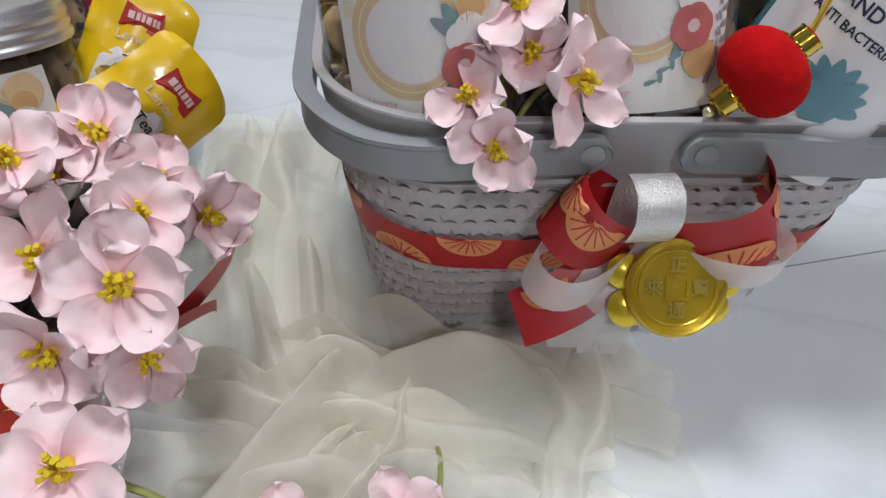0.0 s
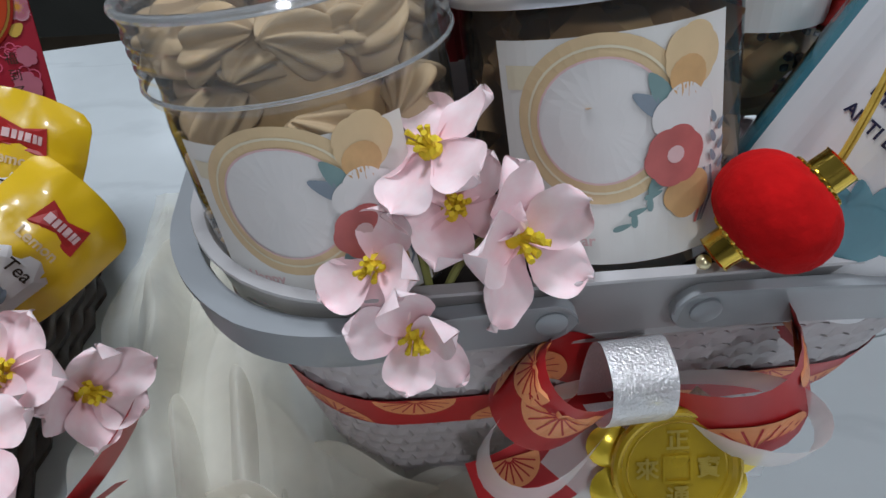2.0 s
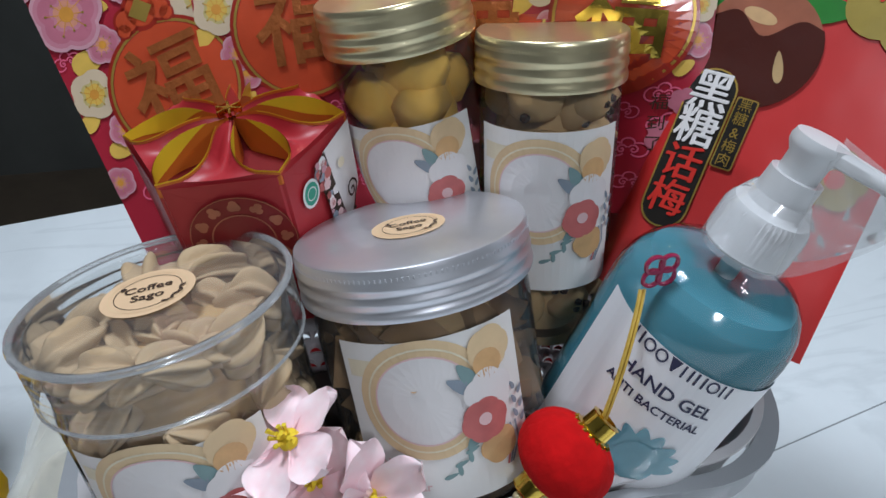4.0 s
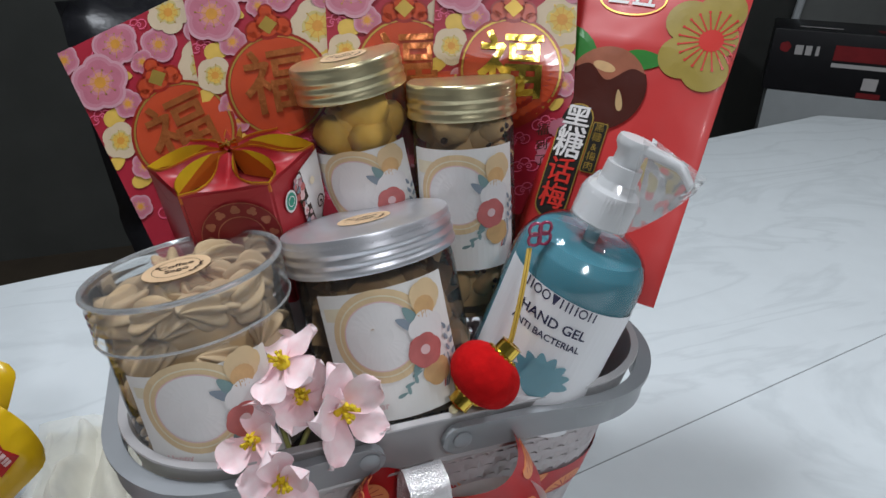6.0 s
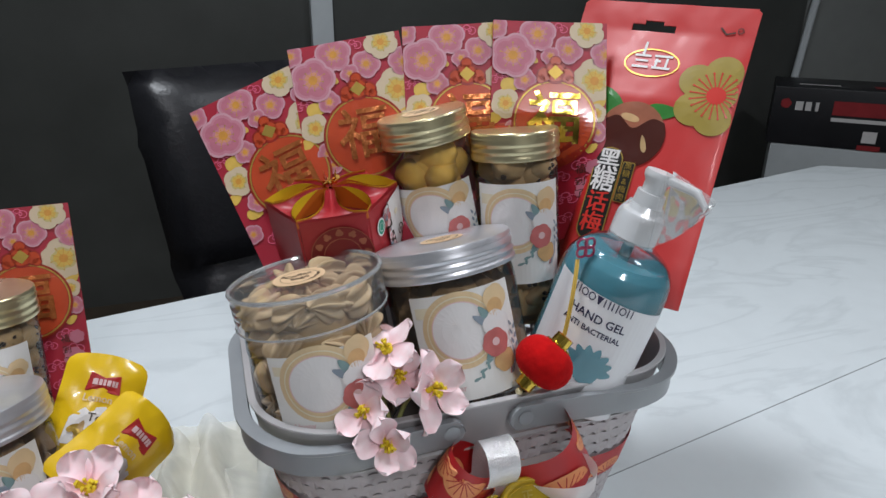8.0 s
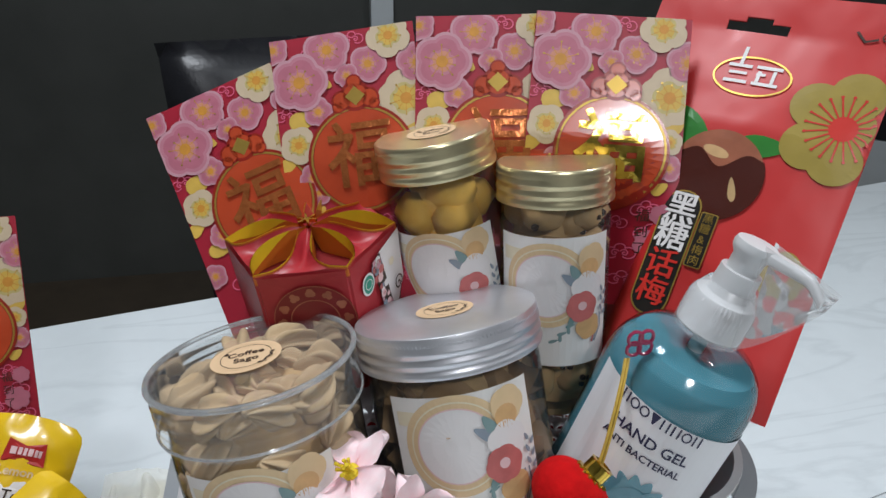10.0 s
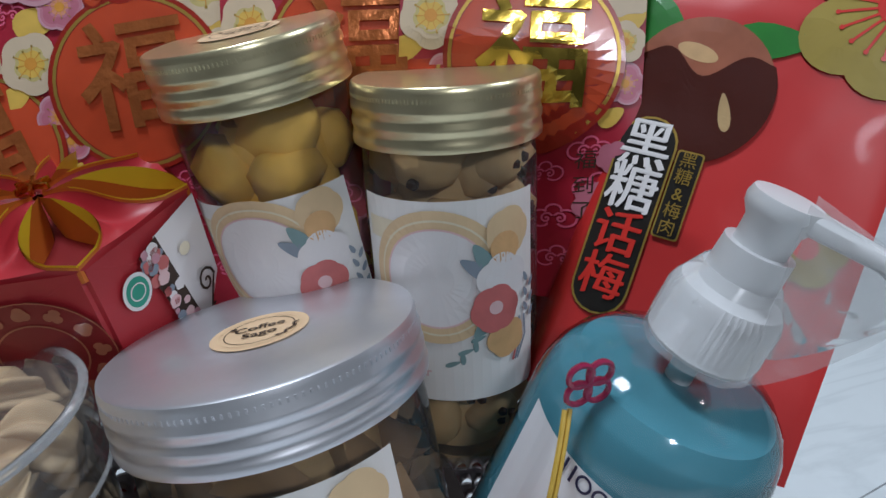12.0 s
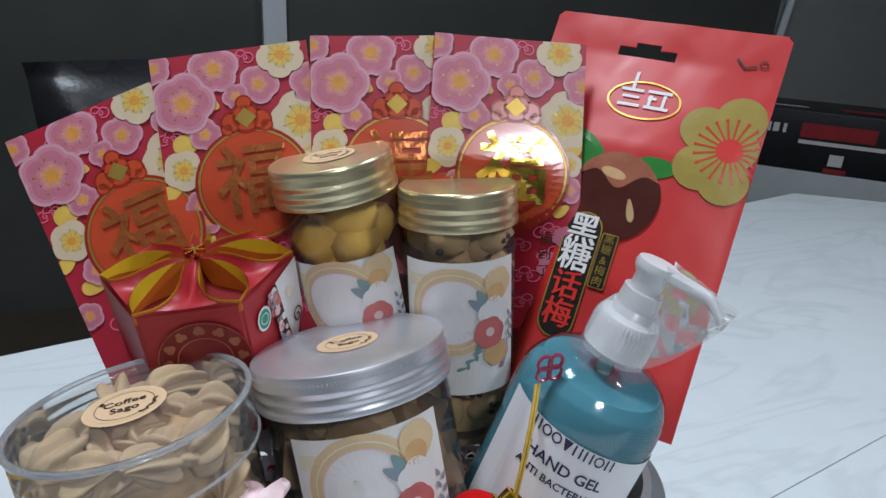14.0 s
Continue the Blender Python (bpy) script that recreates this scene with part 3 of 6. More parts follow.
def table():
    t = thing("conference_table", "large white veined marble table with a faceted edge", "table", (0.4, 0.0, FLOOR))
    up = -FLOOR
    outline = [(-2.0, -1.3), (1.6, -1.3), (2.1, -0.8), (2.15, 0.35), (1.345, 0.845), (-0.37, 0.495), (-1.6, 0.24), (-2.0, -0.1)]
    bm = bmesh.new()
    low = [bm.verts.new((x - 0.4, y, up - 0.035)) for x, y in outline]
    top = [bm.verts.new((x - 0.4, y, up)) for x, y in outline]
    bm.faces.new(top)
    bm.faces.new(low[::-1])
    for i in range(len(top)):
        j = (i + 1) % len(top)
        bm.faces.new((low[i], low[j], top[j], top[i]))
    bmesh.ops.bevel(bm, geom=[e for e in bm.edges if all(v.co.z > up - 0.001 for v in e.verts)], offset=0.004, segments=2, affect="EDGES")
    part("tabletop", bm, M["marble"], t)
    bm = bmesh.new()
    turn = pose(0.214 - 0.4, 0.0, up, 0, 0, 9.5)
    box(bm, (-0.30, -0.0006, -0.001), (1.90, 0.0006, 0.0003), 0, turn)
    part("seam", bm, M["seam"], t, "thin grey joint across the marble top")
    for x in (-1.5, 1.0):
        bm = bmesh.new()
        box(bm, (x - 0.25, -0.6, 0), (x + 0.25, -0.1, up - 0.035), 0.01)
        part("leg", bm, M["wall"], t)
    return t


table()


def office_chair(at, turn):
    c = thing("office_chair", "black padded leather office chair behind the table", "chair", m=pose(*at, 0, 0, turn))
    def pad(name, w, h, d, m, seam):
        bm = bmesh.new()
        def fn(u, v, side):
            x, z = (u - 0.5) * w, (v - 0.5) * h
            e = min(1, (1 - abs(2 * u - 1) ** 6)) * min(1, (1 - abs(2 * v - 1) ** 6))
            puff = max(0.0, e) ** 0.5 * d / 2
            puff -= seam * math.exp(-((v - 0.52) / 0.03) ** 2) * 0.9 * (side < 0)
            k = (1 - 0.05 * abs(2 * v - 1) ** 3) * (0.78 + 0.22 * v)
            wr = 0.004 * noise.noise((x * 9, z * 5, side * 3)) + 0.006 * noise.noise((x * 22, z * 6, 5)) * (v < 0.5)
            return m @ Vector((x * k, side * (puff + 0.01) + wr, z))
        grid(bm, lambda u, v: fn(u, v, -1), 30, 30)
        grid(bm, lambda u, v: fn(1 - u, v, 1), 30, 30)
        bmesh.ops.remove_doubles(bm, verts=bm.verts, dist=0.021)
        part(name, bm, M["leather"], c)
    pad("backrest", 0.62, 0.86, 0.16, pose(0, 0.0, 0.60, -8, 0, 0), 0.03)
    pad("seat", 0.54, 0.5, 0.12, pose(0, -0.3, 0.28, 90, 0, 0), 0.0)
    for s in (-1, 1):
        bm = bmesh.new()
        tube(bm, [(s * 0.31, 0.0, 0.3), (s * 0.33, -0.05, 0.5), (s * 0.33, -0.3, 0.52), (s * 0.31, -0.35, 0.3)], 0.025, 8)
        part("armrest", bm, M["leather"], c)
    bm = bmesh.new()
    tube(bm, [(0, -0.25, 0.05), (0, -0.25, 0.24)], 0.03, 12)
    part("column", bm, M["rust"], c)
    for k in range(5):
        a = 2 * math.pi * k / 5
        bm = bmesh.new()
        tube(bm, [(0, -0.25, 0.07), (0.28 * math.cos(a), -0.25 + 0.28 * math.sin(a), 0.03)], 0.025, 8)
        part("base_arm", bm, M["rust"], c)
    return c


office_chair((-0.01, 1.06, FLOOR), 22)


def hardware_box():
    m = pose(2.40, 1.58, -0.17, 0, 0, -44)
    stand = thing("side_cabinet", "pale grey cabinet under a black carton", "cabinet", m=pose(2.40, 1.58, FLOOR, 0, 0, -44))
    bm = bmesh.new()
    box(bm, (-0.34, -0.17, 0), (0.34, 0.17, 0.578), 0.006)
    part("body", bm, M["greystand"], stand)
    b = thing("carton_box", "black printed hardware carton on a cabinet", "box", m=m)
    bm = bmesh.new()
    box(bm, (-0.36, -0.17, 0), (0.36, 0.17, 0.23), 0.004)
    body = part("carton", bm, M["blackbox"], b)
    p = Print(lambda u, v, h: Vector((u, -0.171 - h * 6, v)))
    p.bloom(-0.31, 0.165, 0.02, M["boxred"], 1)
    for k, w in enumerate((0.028, 0.022, 0.012)):
        p.rect(-0.275 + 0.036 * k, 0.14, -0.275 + 0.036 * k + w, 0.175, M["boxwhite"], 1)
    p.rect(-0.14, 0.13, 0.12, 0.185, M["boxred"], 1)
    p.rect(-0.14, 0.105, 0.16, 0.12, M["boxwhite"], 1)
    p.rect(-0.02, 0.03, 0.03, 0.075, M["boxwhite"], 1)
    p.rect(-0.03, 0.0, 0.05, 0.02, M["boxred"], 1)
    p.done("carton_print", b)
    p = Print(lambda u, v, h: Vector((u, v, 0.231 + h * 6)))
    p.rect(-0.27, -0.09, -0.12, -0.06, M["boxwhite"], 1)
    p.rect(0.0, -0.1, 0.2, -0.03, M["boxred"], 1)
    p.done("top_print", b)


hardware_box()


# ---- the grey basket ----
def rounded(s, a, b, r):
    """A point and outward normal on a rounded rectangle; s from 0 to 1, from the front's middle to the right."""
    runs = [a - r, math.pi * r / 2, 2 * (b - r), math.pi * r / 2, 2 * (a - r), math.pi * r / 2, 2 * (b - r), math.pi * r / 2, a - r]
    d = (s % 1.0) * sum(runs)
    for k, run in enumerate(runs):
        if d <= run or k == 8:
            break
        d -= run
    ang = {1: -90, 3: 0, 5: 90, 7: 180}
    if k in ang:
        cx, cy = {1: (a - r, -b + r), 3: (a - r, b - r), 5: (-a + r, b - r), 7: (-a + r, -b + r)}[k]
        t = radians(ang[k]) + d / r
        return Vector((cx + r * math.cos(t), cy + r * math.sin(t), 0)), Vector((math.cos(t), math.sin(t), 0))
    return {0: (Vector((d, -b, 0)), Vector((0, -1, 0))), 2: (Vector((a, -b + r + d, 0)), Vector((1, 0, 0))), 4: (Vector((a - r - d, b, 0)), Vector((0, 1, 0))),
            6: (Vector((-a, b - r - d, 0)), Vector((-1, 0, 0))), 8: (Vector((-a + r + d, -b, 0)), Vector((0, -1, 0)))}[k]


RIM = 0.182


def shell(s, z, out=0.0):
    """A point of the basket's tapered side, out metres proud."""
    k = z / RIM
    p, n = rounded(s, 0.127 + 0.030 * k, 0.062 + 0.036 * k, 0.046 + 0.013 * k)
    return p + n * out + Vector((0, 0, z))


def grey_basket():
    t = thing("storage_basket", "pale grey plastic basket with a pierced knit pattern", "basket", (0.004, 0, 0.001))
    # pierced wall
    bm = bmesh.new()
    rows, cols, z0, z1 = 12, 84, 0.010, 0.142
    dz, ds = (z1 - z0) / rows, 1 / cols
    hole = [(-0.42, -0.20), (-0.22, -0.14), (0.0, -0.12), (0.22, -0.14), (0.42, -0.20), (0.38, 0.02), (0.22, 0.21), (0.0, 0.28), (-0.22, 0.21), (-0.38, 0.02)]
    edge = [(-0.5, -0.5), (-0.25, -0.5), (0, -0.5), (0.25, -0.5), (0.5, -0.5), (0.5, 0.1), (0.5, 0.5), (0, 0.5), (-0.5, 0.5), (-0.5, 0.1)]
    rnd = random.Random(4)
    for j in range(rows):
        for i in range(cols):
            s, z = (i + 0.5 * (j % 2)) * ds, z0 + (j + 0.5) * dz
            jig = rnd.uniform(-0.05, 0.05)
            o = [bm.verts.new(shell(s + x * ds, z + y * dz)) for x, y in edge]
            h = [bm.verts.new(shell(s + (x + jig) * ds, z + y * dz, 0.0016 if k > 4 else -0.0006)) for k, (x, y) in enumerate(hole)]
            q = [bm.verts.new(shell(s + (x + jig) * ds * 0.9, z + y * dz * 0.9, -0.0025)) for x, y in hole]
            for k in range(10):
                l = (k + 1) % 10
                bm.faces.new((o[k], o[l], h[l], h[k]))
                bm.faces.new((h[k], h[l], q[l], q[k]))
    bmesh.ops.remove_doubles(bm, verts=bm.verts, dist=0.0001)
    part("pierced_wall", bm, M["basket"], t, "knit-patterned pierced grey plastic wall")
    bm = bmesh.new()
    prof = [(0.0, 0.142), (0.0035, 0.1425), (0.0035, 0.1445), (0.0015, 0.146), (0.0015, RIM - 0.003), (0.003, RIM - 0.001), (0.0025, RIM), (-0.002, RIM), (-0.003, RIM - 0.002), (-0.003, 0.13)]
    grid(bm, lambda u, v: shell(u, prof[round(v * 9)][1], prof[round(v * 9)][0]), 120, 9, close_u=True)
    part("rim_band", bm, M["rim"], t, "smooth pale grey rim band")
    bm = bmesh.new()
    foot = [(0.0, 0.0105), (0.002, 0.008), (0.001, 0.0), (-0.006, 0.0)]
    grid(bm, lambda u, v: shell(u, foot[round(v * 3)][1], foot[round(v * 3)][0]), 120, 3, close_u=True)
    c = [bm.verts.new(shell(k / 60, 0.002, -0.004)) for k in range(60)]
    bm.faces.new(c)
    part("base", bm, M["basket"], t)

    def handle(s0, s1, name, stick):
        bm = bmesh.new()
        prof = [(0, -0.0105), (0.0045, -0.0105), (0.0065, -0.0085), (0.0065, 0.006), (0.0095, 0.0085), (0.0095, 0.0105), (0.0, 0.0105), (-0.001, 0.008)]

        def fn(u, v):
            u = 0.5 - 0.5 * math.cos(math.pi * u)
            s = s0 + (s1 - s0) * u
            p, n = rounded(s, 0.155, 0.096, 0.058)
            endness = min(1.0, abs(p.x) / 0.13)
            out = 0.0035 + stick * endness ** 4
            k = round(v * 8) % 8
            a, b = prof[k]
            a *= 0.45 + 0.55 * endness ** 2
            cap = min(u, 1 - u) * abs(s1 - s0) * 0.86 / 0.010
            cap = math.sqrt(max(0.0, 1 - (1 - min(1, cap)) ** 2))
            return p + n * (out + a) + Vector((0, 0, 0.166 - 0.004 * endness ** 2 + b * cap))

        grid(bm, fn, 130, 8)
        return part(name, bm, M["handle"], t, "darker grey folding carry handle")

    h = handle(0.5 + 0.031, 1 - 0.030, "carry_handle", 0.0015)
    h2 = handle(0.006, 0.5 - 0.012, "carry_handle", 0.0015)
    for hh, x in ((h, -0.036), (h2, 0.017)):
        bm = bmesh.new()
        lathe(bm, [(0.0055, 0.0), (0.0055, 0.0012), (0.004, 0.002), (0, 0.0021)], 20, pose(x, -0.1022, 0.166, 90, 0, 0))
        part("hinge_pin", bm, M["handle"], hh)
    return t


grey_basket()

# unseen dark heap, added so the jars have something beneath them
bm = bmesh.new()


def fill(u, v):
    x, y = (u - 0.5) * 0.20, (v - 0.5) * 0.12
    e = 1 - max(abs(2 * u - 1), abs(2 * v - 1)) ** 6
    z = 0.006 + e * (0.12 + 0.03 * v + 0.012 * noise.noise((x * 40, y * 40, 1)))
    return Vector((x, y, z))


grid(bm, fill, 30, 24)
tagged(part("hidden_filler", bm, M["filler"]), "unseen crumpled dark filling added under the jars in the grey basket", "filler")


# ---- red ribbon with orange slices, round the basket ----
BAND_Z = 0.088


def on_band(u, v, h):
    lift = 0.016 * min(1.0, max(0.0, (-u - 0.05) / 0.12)) if u < 0 else 0.0
    z = BAND_Z + v + lift
    return shell(u / 0.70, z, 0.0026 + h + 0.0008 * math.sin(u * 60))


def slice_print(p, x, y, r, a0, layer=1):
    n = 20
    outline = [(x, y)] + [(x + r * math.cos(radians(a0) + math.pi * k / n), y + r * 0.98 * math.sin(radians(a0) + math.pi * k / n)) for k in range(n + 1)]
    p.poly(outline, M["slice"], layer, (x + r * 0.4 * math.cos(radians(a0 + 90)), y + r * 0.4 * math.sin(radians(a0 + 90))), 3)
    for k in range(1, 9):
        a = radians(a0) + math.pi * k / 9
        p.line([(x + r * q * math.cos(a), y + r * q * math.sin(a)) for q in (0.12, 0.5, 0.85)], 0.0007, M["ribbon"], layer + 1)


def band():
    t = thing("ribbon_band", "red satin ribbon printed with orange slices, tied round the basket", "ribbon", (0.004, 0, 0.001))
    bm = bmesh.new()
    grid(bm, lambda u, v: on_band((u - 0.5) * 0.699, (v - 0.5) * 0.026, 0), 160, 4)
    b = part("band", bm, M["ribbon"], t)
    p = Print(on_band)
    for k in range(-9, 10):
        x = k * 0.033 - 0.005
        if k % 2:
            slice_print(p, x, -0.0125, 0.0145, 0)
        else:
            slice_print(p, x, 0.0125, 0.0145, 180)
    p.done("slice_print", b)


band()


# ---- the bow with the gold medal ----
def bow():
    o = Vector((0.006, -0.094, 0.112))
    t = thing("gift_bow", "red printed ribbon bow with white organza loops and a gold medal", "bow", o)
    side = lambda w: (lambda s, p, d: Vector(w).normalized())

    def printed(bm_pts, width, across, name, label=""):
        bm = bmesh.new()
        ribbon(bm, bm_pts, width, across)
        return part(name, bm, M["ribbon"], t, label)

    def loop(tip, width, name, mat_, axis, puff=0.020, n=30, slices=()):
        tip = Vector(tip)
        up = Vector(axis).normalized()
        nrm = tip.cross(up).normalized()

        def at(s):
            a = 2 * math.pi * s
            f = (1 - math.cos(a)) / 2
            return tip * f + nrm * (puff * math.sin(a) * (0.35 + 0.65 * f))

        def side_at(s):
            return (up + Vector((0.15 * math.sin(7 * s), 0.1, 0))).normalized()

        bm = bmesh.new()
        ribbon(bm, [at(k / n) for k in range(n + 1)], lambda s: width * (0.45 + 0.55 * math.sin(math.pi * s) ** 0.7), lambda s, p, d: side_at(s))
        ob = part(name, bm, mat_, t)
        for s0, y0, r, a0, out in slices:
            long = 2.2 * tip.length

            def surface(u, v, h, s0=s0, out=out):
                s = min(1, max(0, s0 + u / long))
                d = (at(min(1, s + 0.01)) - at(max(0, s - 0.01))).normalized()
                return at(s) + side_at(s) * v + d.cross(side_at(s)).normalized() * out * (h + 0.0007)

            p = Print(surface)
            slice_print(p, 0, y0, r, a0)
            p.done("slice_print", ob)
        return ob

    both = lambda s0, y0, r, a0: ((s0, y0, r, a0, 1), (s0, y0, r, a0, -1))
    loop((-0.050, -0.020, 0.033), 0.037, "red_loop", M["ribbon"], (0.45, -0.25, 0.86), 0.020, slices=both(0.33, -0.014, 0.018, 0) + both(0.62, 0.012, 0.017, 180) + both(0.47, 0.014, 0.014, 180))
    loop((0.054, -0.014, 0.036), 0.044, "red_loop", M["ribbon"], (-0.40, -0.08, 0.90), 0.034, slices=both(0.30, -0.015, 0.017, 0) + both(0.52, 0.012, 0.017, 180) + both(0.72, -0.014, 0.017, 0))
    facing = Vector((-0.30, -0.72, 0.62)).normalized()
    flat = lambda s, p, d: d.cross(facing).normalized()
    for pts, w, at_ in ((((-0.004, -0.006, -0.004), (-0.028, -0.020, -0.016), (-0.042, -0.024, -0.026), (-0.062, -0.022, -0.036)), 0.030, 0.72),
                        (((0.004, -0.006, -0.004), (0.022, -0.016, -0.018), (0.034, -0.016, -0.026), (0.054, -0.012, -0.032)), 0.024, 0.8)):
        line = bez(*pts, n=20)
        tail = printed(line, w, flat, "red_tail")
        c = line[int(at_ * 20)]
        d = (line[-1] - line[-4]).normalized()
        up = d.cross(facing).normalized()
        p = Print(lambda u, v, h, c=c, d=d, up=up: c + d * u + up * v + facing * (h + 0.0012))
        slice_print(p, 0.0, w * 0.38, w * 0.42, 180)
        p.done("slice_print", tail)
    # organza loops: one upright silver, two sideways, tails
    pts = [(0.000, -0.012, 0.012), (0.000, -0.030, 0.024), (0.000, -0.036, 0.042), (0.000, -0.030, 0.056), (0.000, -0.014, 0.058), (0.000, -0.006, 0.045), (0.000, -0.004, 0.02), (0, -0.006, 0.004)]
    smooth = []
    for k in range(len(pts) - 1):
        for q in range(4):
            f = q / 4
            smooth.append(Vector(pts[k]).lerp(Vector(pts[k + 1]), f))
    for _ in range(2):
        smooth = [smooth[0]] + [(smooth[k - 1] + smooth[k] * 2 + smooth[k + 1]) / 4 for k in range(1, len(smooth) - 1)] + [smooth[-1]]
    bm = bmesh.new()
    ribbon(bm, [Vector((p.x - 0.011, p.y, p.z * 0.88)) for p in smooth], 0.0225, side((1, 0.05, -0.02)))
    part("silver_loop", bm, M["lurex"], t, "upright loop of ribbed silver ribbon")
    loop((-0.061, -0.034, 0.003), 0.027, "organza_loop", M["organza"], (0.10, -0.32, 0.92), 0.021)
    loop((0.056, -0.038, 0.018), 0.023, "organza_loop", M["organza"], (-0.15, -0.38, 0.90), 0.019)
    for line, w, cloth in ((bez((-0.012, -0.014, -0.006), (-0.03, -0.030, -0.020), (-0.036, -0.026, -0.034), (-0.030, -0.024, -0.058)), 0.024, "organza"),
                           (bez((-0.004, -0.016, -0.014), (-0.012, -0.028, -0.032), (-0.018, -0.026, -0.046), (-0.014, -0.026, -0.062)), 0.022, "organza"),
                           (bez((0.006, -0.016, -0.012), (0.012, -0.026, -0.024), (0.015, -0.028, -0.036), (0.014, -0.028, -0.047)), 0.020, "organza"),
                           (bez((0.016, -0.012, 0.0), (0.032, -0.022, -0.010), (0.044, -0.022, -0.020), (0.066, -0.014, -0.034)), 0.026, "lurex")):
        bm = bmesh.new()
        ribbon(bm, line, w, flat)
        part("organza_tail", bm, M[cloth], t)
    bm = bmesh.new()
    grid(bm, lambda u, v: Vector((-0.008 + 0.016 * u, -0.014 - 0.006 * math.sin(math.pi * u), -0.012 + 0.026 * v)), 8, 4)
    part("knot", bm, M["organza"], t)
    # medal: struck disc with raised rim, four characters and a square
    m = axis_pose((0.010, -0.034, -0.004), (-0.10, -0.82, 0.56)) @ Matrix.Scale(0.90, 4)
    med = bmesh.new()
    lathe(med, [(0, -0.0035), (0.0245, -0.0035), (0.0268, -0.002), (0.0272, 0.0), (0.0266, 0.0018), (0.0252, 0.0026), (0.0240, 0.0022), (0.0226, 0.0004), (0.0212, 0.0002), (0.0206, 0.0006), (0.0200, 0.0001), (0, 0.0)], 60, m)
    medal = part("medal", med, M["coin"], t, "round gold plastic medal with raised characters", crease=18)
    p = Print(lambda u, v, h: m @ Vector((u, v, 0.0009 + h)))
    p.band([(-0.005, -0.005), (0.005, -0.005), (0.005, 0.005), (-0.005, 0.005)], [(-0.0062, -0.0062), (0.0062, -0.0062), (0.0062, 0.0062), (-0.0062, 0.0062)], M["coin"], 1)
    # olive stands in for shade in the recesses round the struck characters
    for ch, x, y in (("正", 0.0, 0.0125), ("寶", 0.0125, 0.0), ("通", 0.0, -0.0125), ("來", -0.0125, 0.0)):
        p.text(ch, x, y, 0.0098, M["olive"], 2, bold=0.0002)
    p.done("raised_lettering", medal, "characters of the medal, olive for the shade of their relief")
    for x, y, r in ((-0.026, 0.008, 0.010), (-0.024, -0.012, 0.011), (0.027, 0.004, 0.012), (0.022, -0.012, 0.010), (-0.005, 0.022, 0.010)):
        bm = bmesh.new()
        q = m @ Matrix.Translation((x, y, -0.006))
        lathe(bm, [(0, 0.0025), (r * 0.6, 0.002), (r, -0.001), (r * 0.7, -0.004), (0, -0.005)], 16, q)
        part("foil_petal", bm, M["yellowfoil"], t)


bow()


# ---- blossoms ----
def petal_material():
    m = M["petal"]
    nt = m.node_tree
    b = nt.nodes["Principled BSDF"]
    src = b.inputs["Base Color"].links[0].from_socket
    tc = nt.nodes.new("ShaderNodeTexCoord")
    sep = nt.nodes.new("ShaderNodeSeparateXYZ")
    nt.links.new(tc.outputs["Object"], sep.inputs[0])
    mr = nt.nodes.new("ShaderNodeMapRange")
    mr.inputs["From Min"].default_value, mr.inputs["From Max"].default_value = 0.15, 0.55
    mr.inputs["To Min"].default_value, mr.inputs["To Max"].default_value = 0.5, 0.0
    nt.links.new(sep.outputs["Y"], mr.inputs["Value"])
    mix = nt.nodes.new("ShaderNodeMix")
    mix.data_type = "RGBA"
    mix.inputs["B"].default_value = (0.84, 0.42, 0.49, 1)
    nt.links.new(src, mix.inputs["A"])
    nt.links.new(mr.outputs["Result"], mix.inputs["Factor"])
    nt.links.new(mix.outputs["Result"], b.inputs["Base Color"])
    b.inputs["Subsurface Weight"].default_value = 0.15
    b.inputs["Subsurface Radius"].default_value = (0.004, 0.002, 0.002)


petal_material()


def petal_mesh(k):
    """A cloth petal of unit length along y, cupped and ruffled."""
    rnd = random.Random(k)
    a, b, c = rnd.uniform(0.06, 0.2), rnd.uniform(-0.25, 0.25), rnd.uniform(0.02, 0.06)
    bm = bmesh.new()

    def fn(u, v):
        x = 2 * u - 1
        w = 0.05 + 0.35 * math.sin(math.pi / 2 * v / 0.6) ** 1.2 if v < 0.6 else 0.02 + 0.38 * math.sqrt(max(0.0, 1 - ((v - 0.6) / 0.4) ** 2.4))
        y = v * (1 - 0.08 * abs(x) ** 2.2 * v)
        z = a * x * x * 0.9 + 0.24 * v * v * (0.4 + b) - 0.10 * v + 2.0 * c * math.sin(4 * x + 3 * k) * v ** 2 + 0.05 * math.sin(9 * v + k) * x
        return Vector((x * w, y, z))

    grid(bm, lambda u, v: fn(u, 1 - (1 - v) ** 1.5), 8, 11)
    me = bpy.data.meshes.new("petal")
    bm.to_mesh(me)
    bm.free()
    me.materials.append(M["petal"])
    me.polygons.foreach_set("use_smooth", [True] * len(me.polygons))
    return me


PETALS = [petal_mesh(k) for k in range(6)]


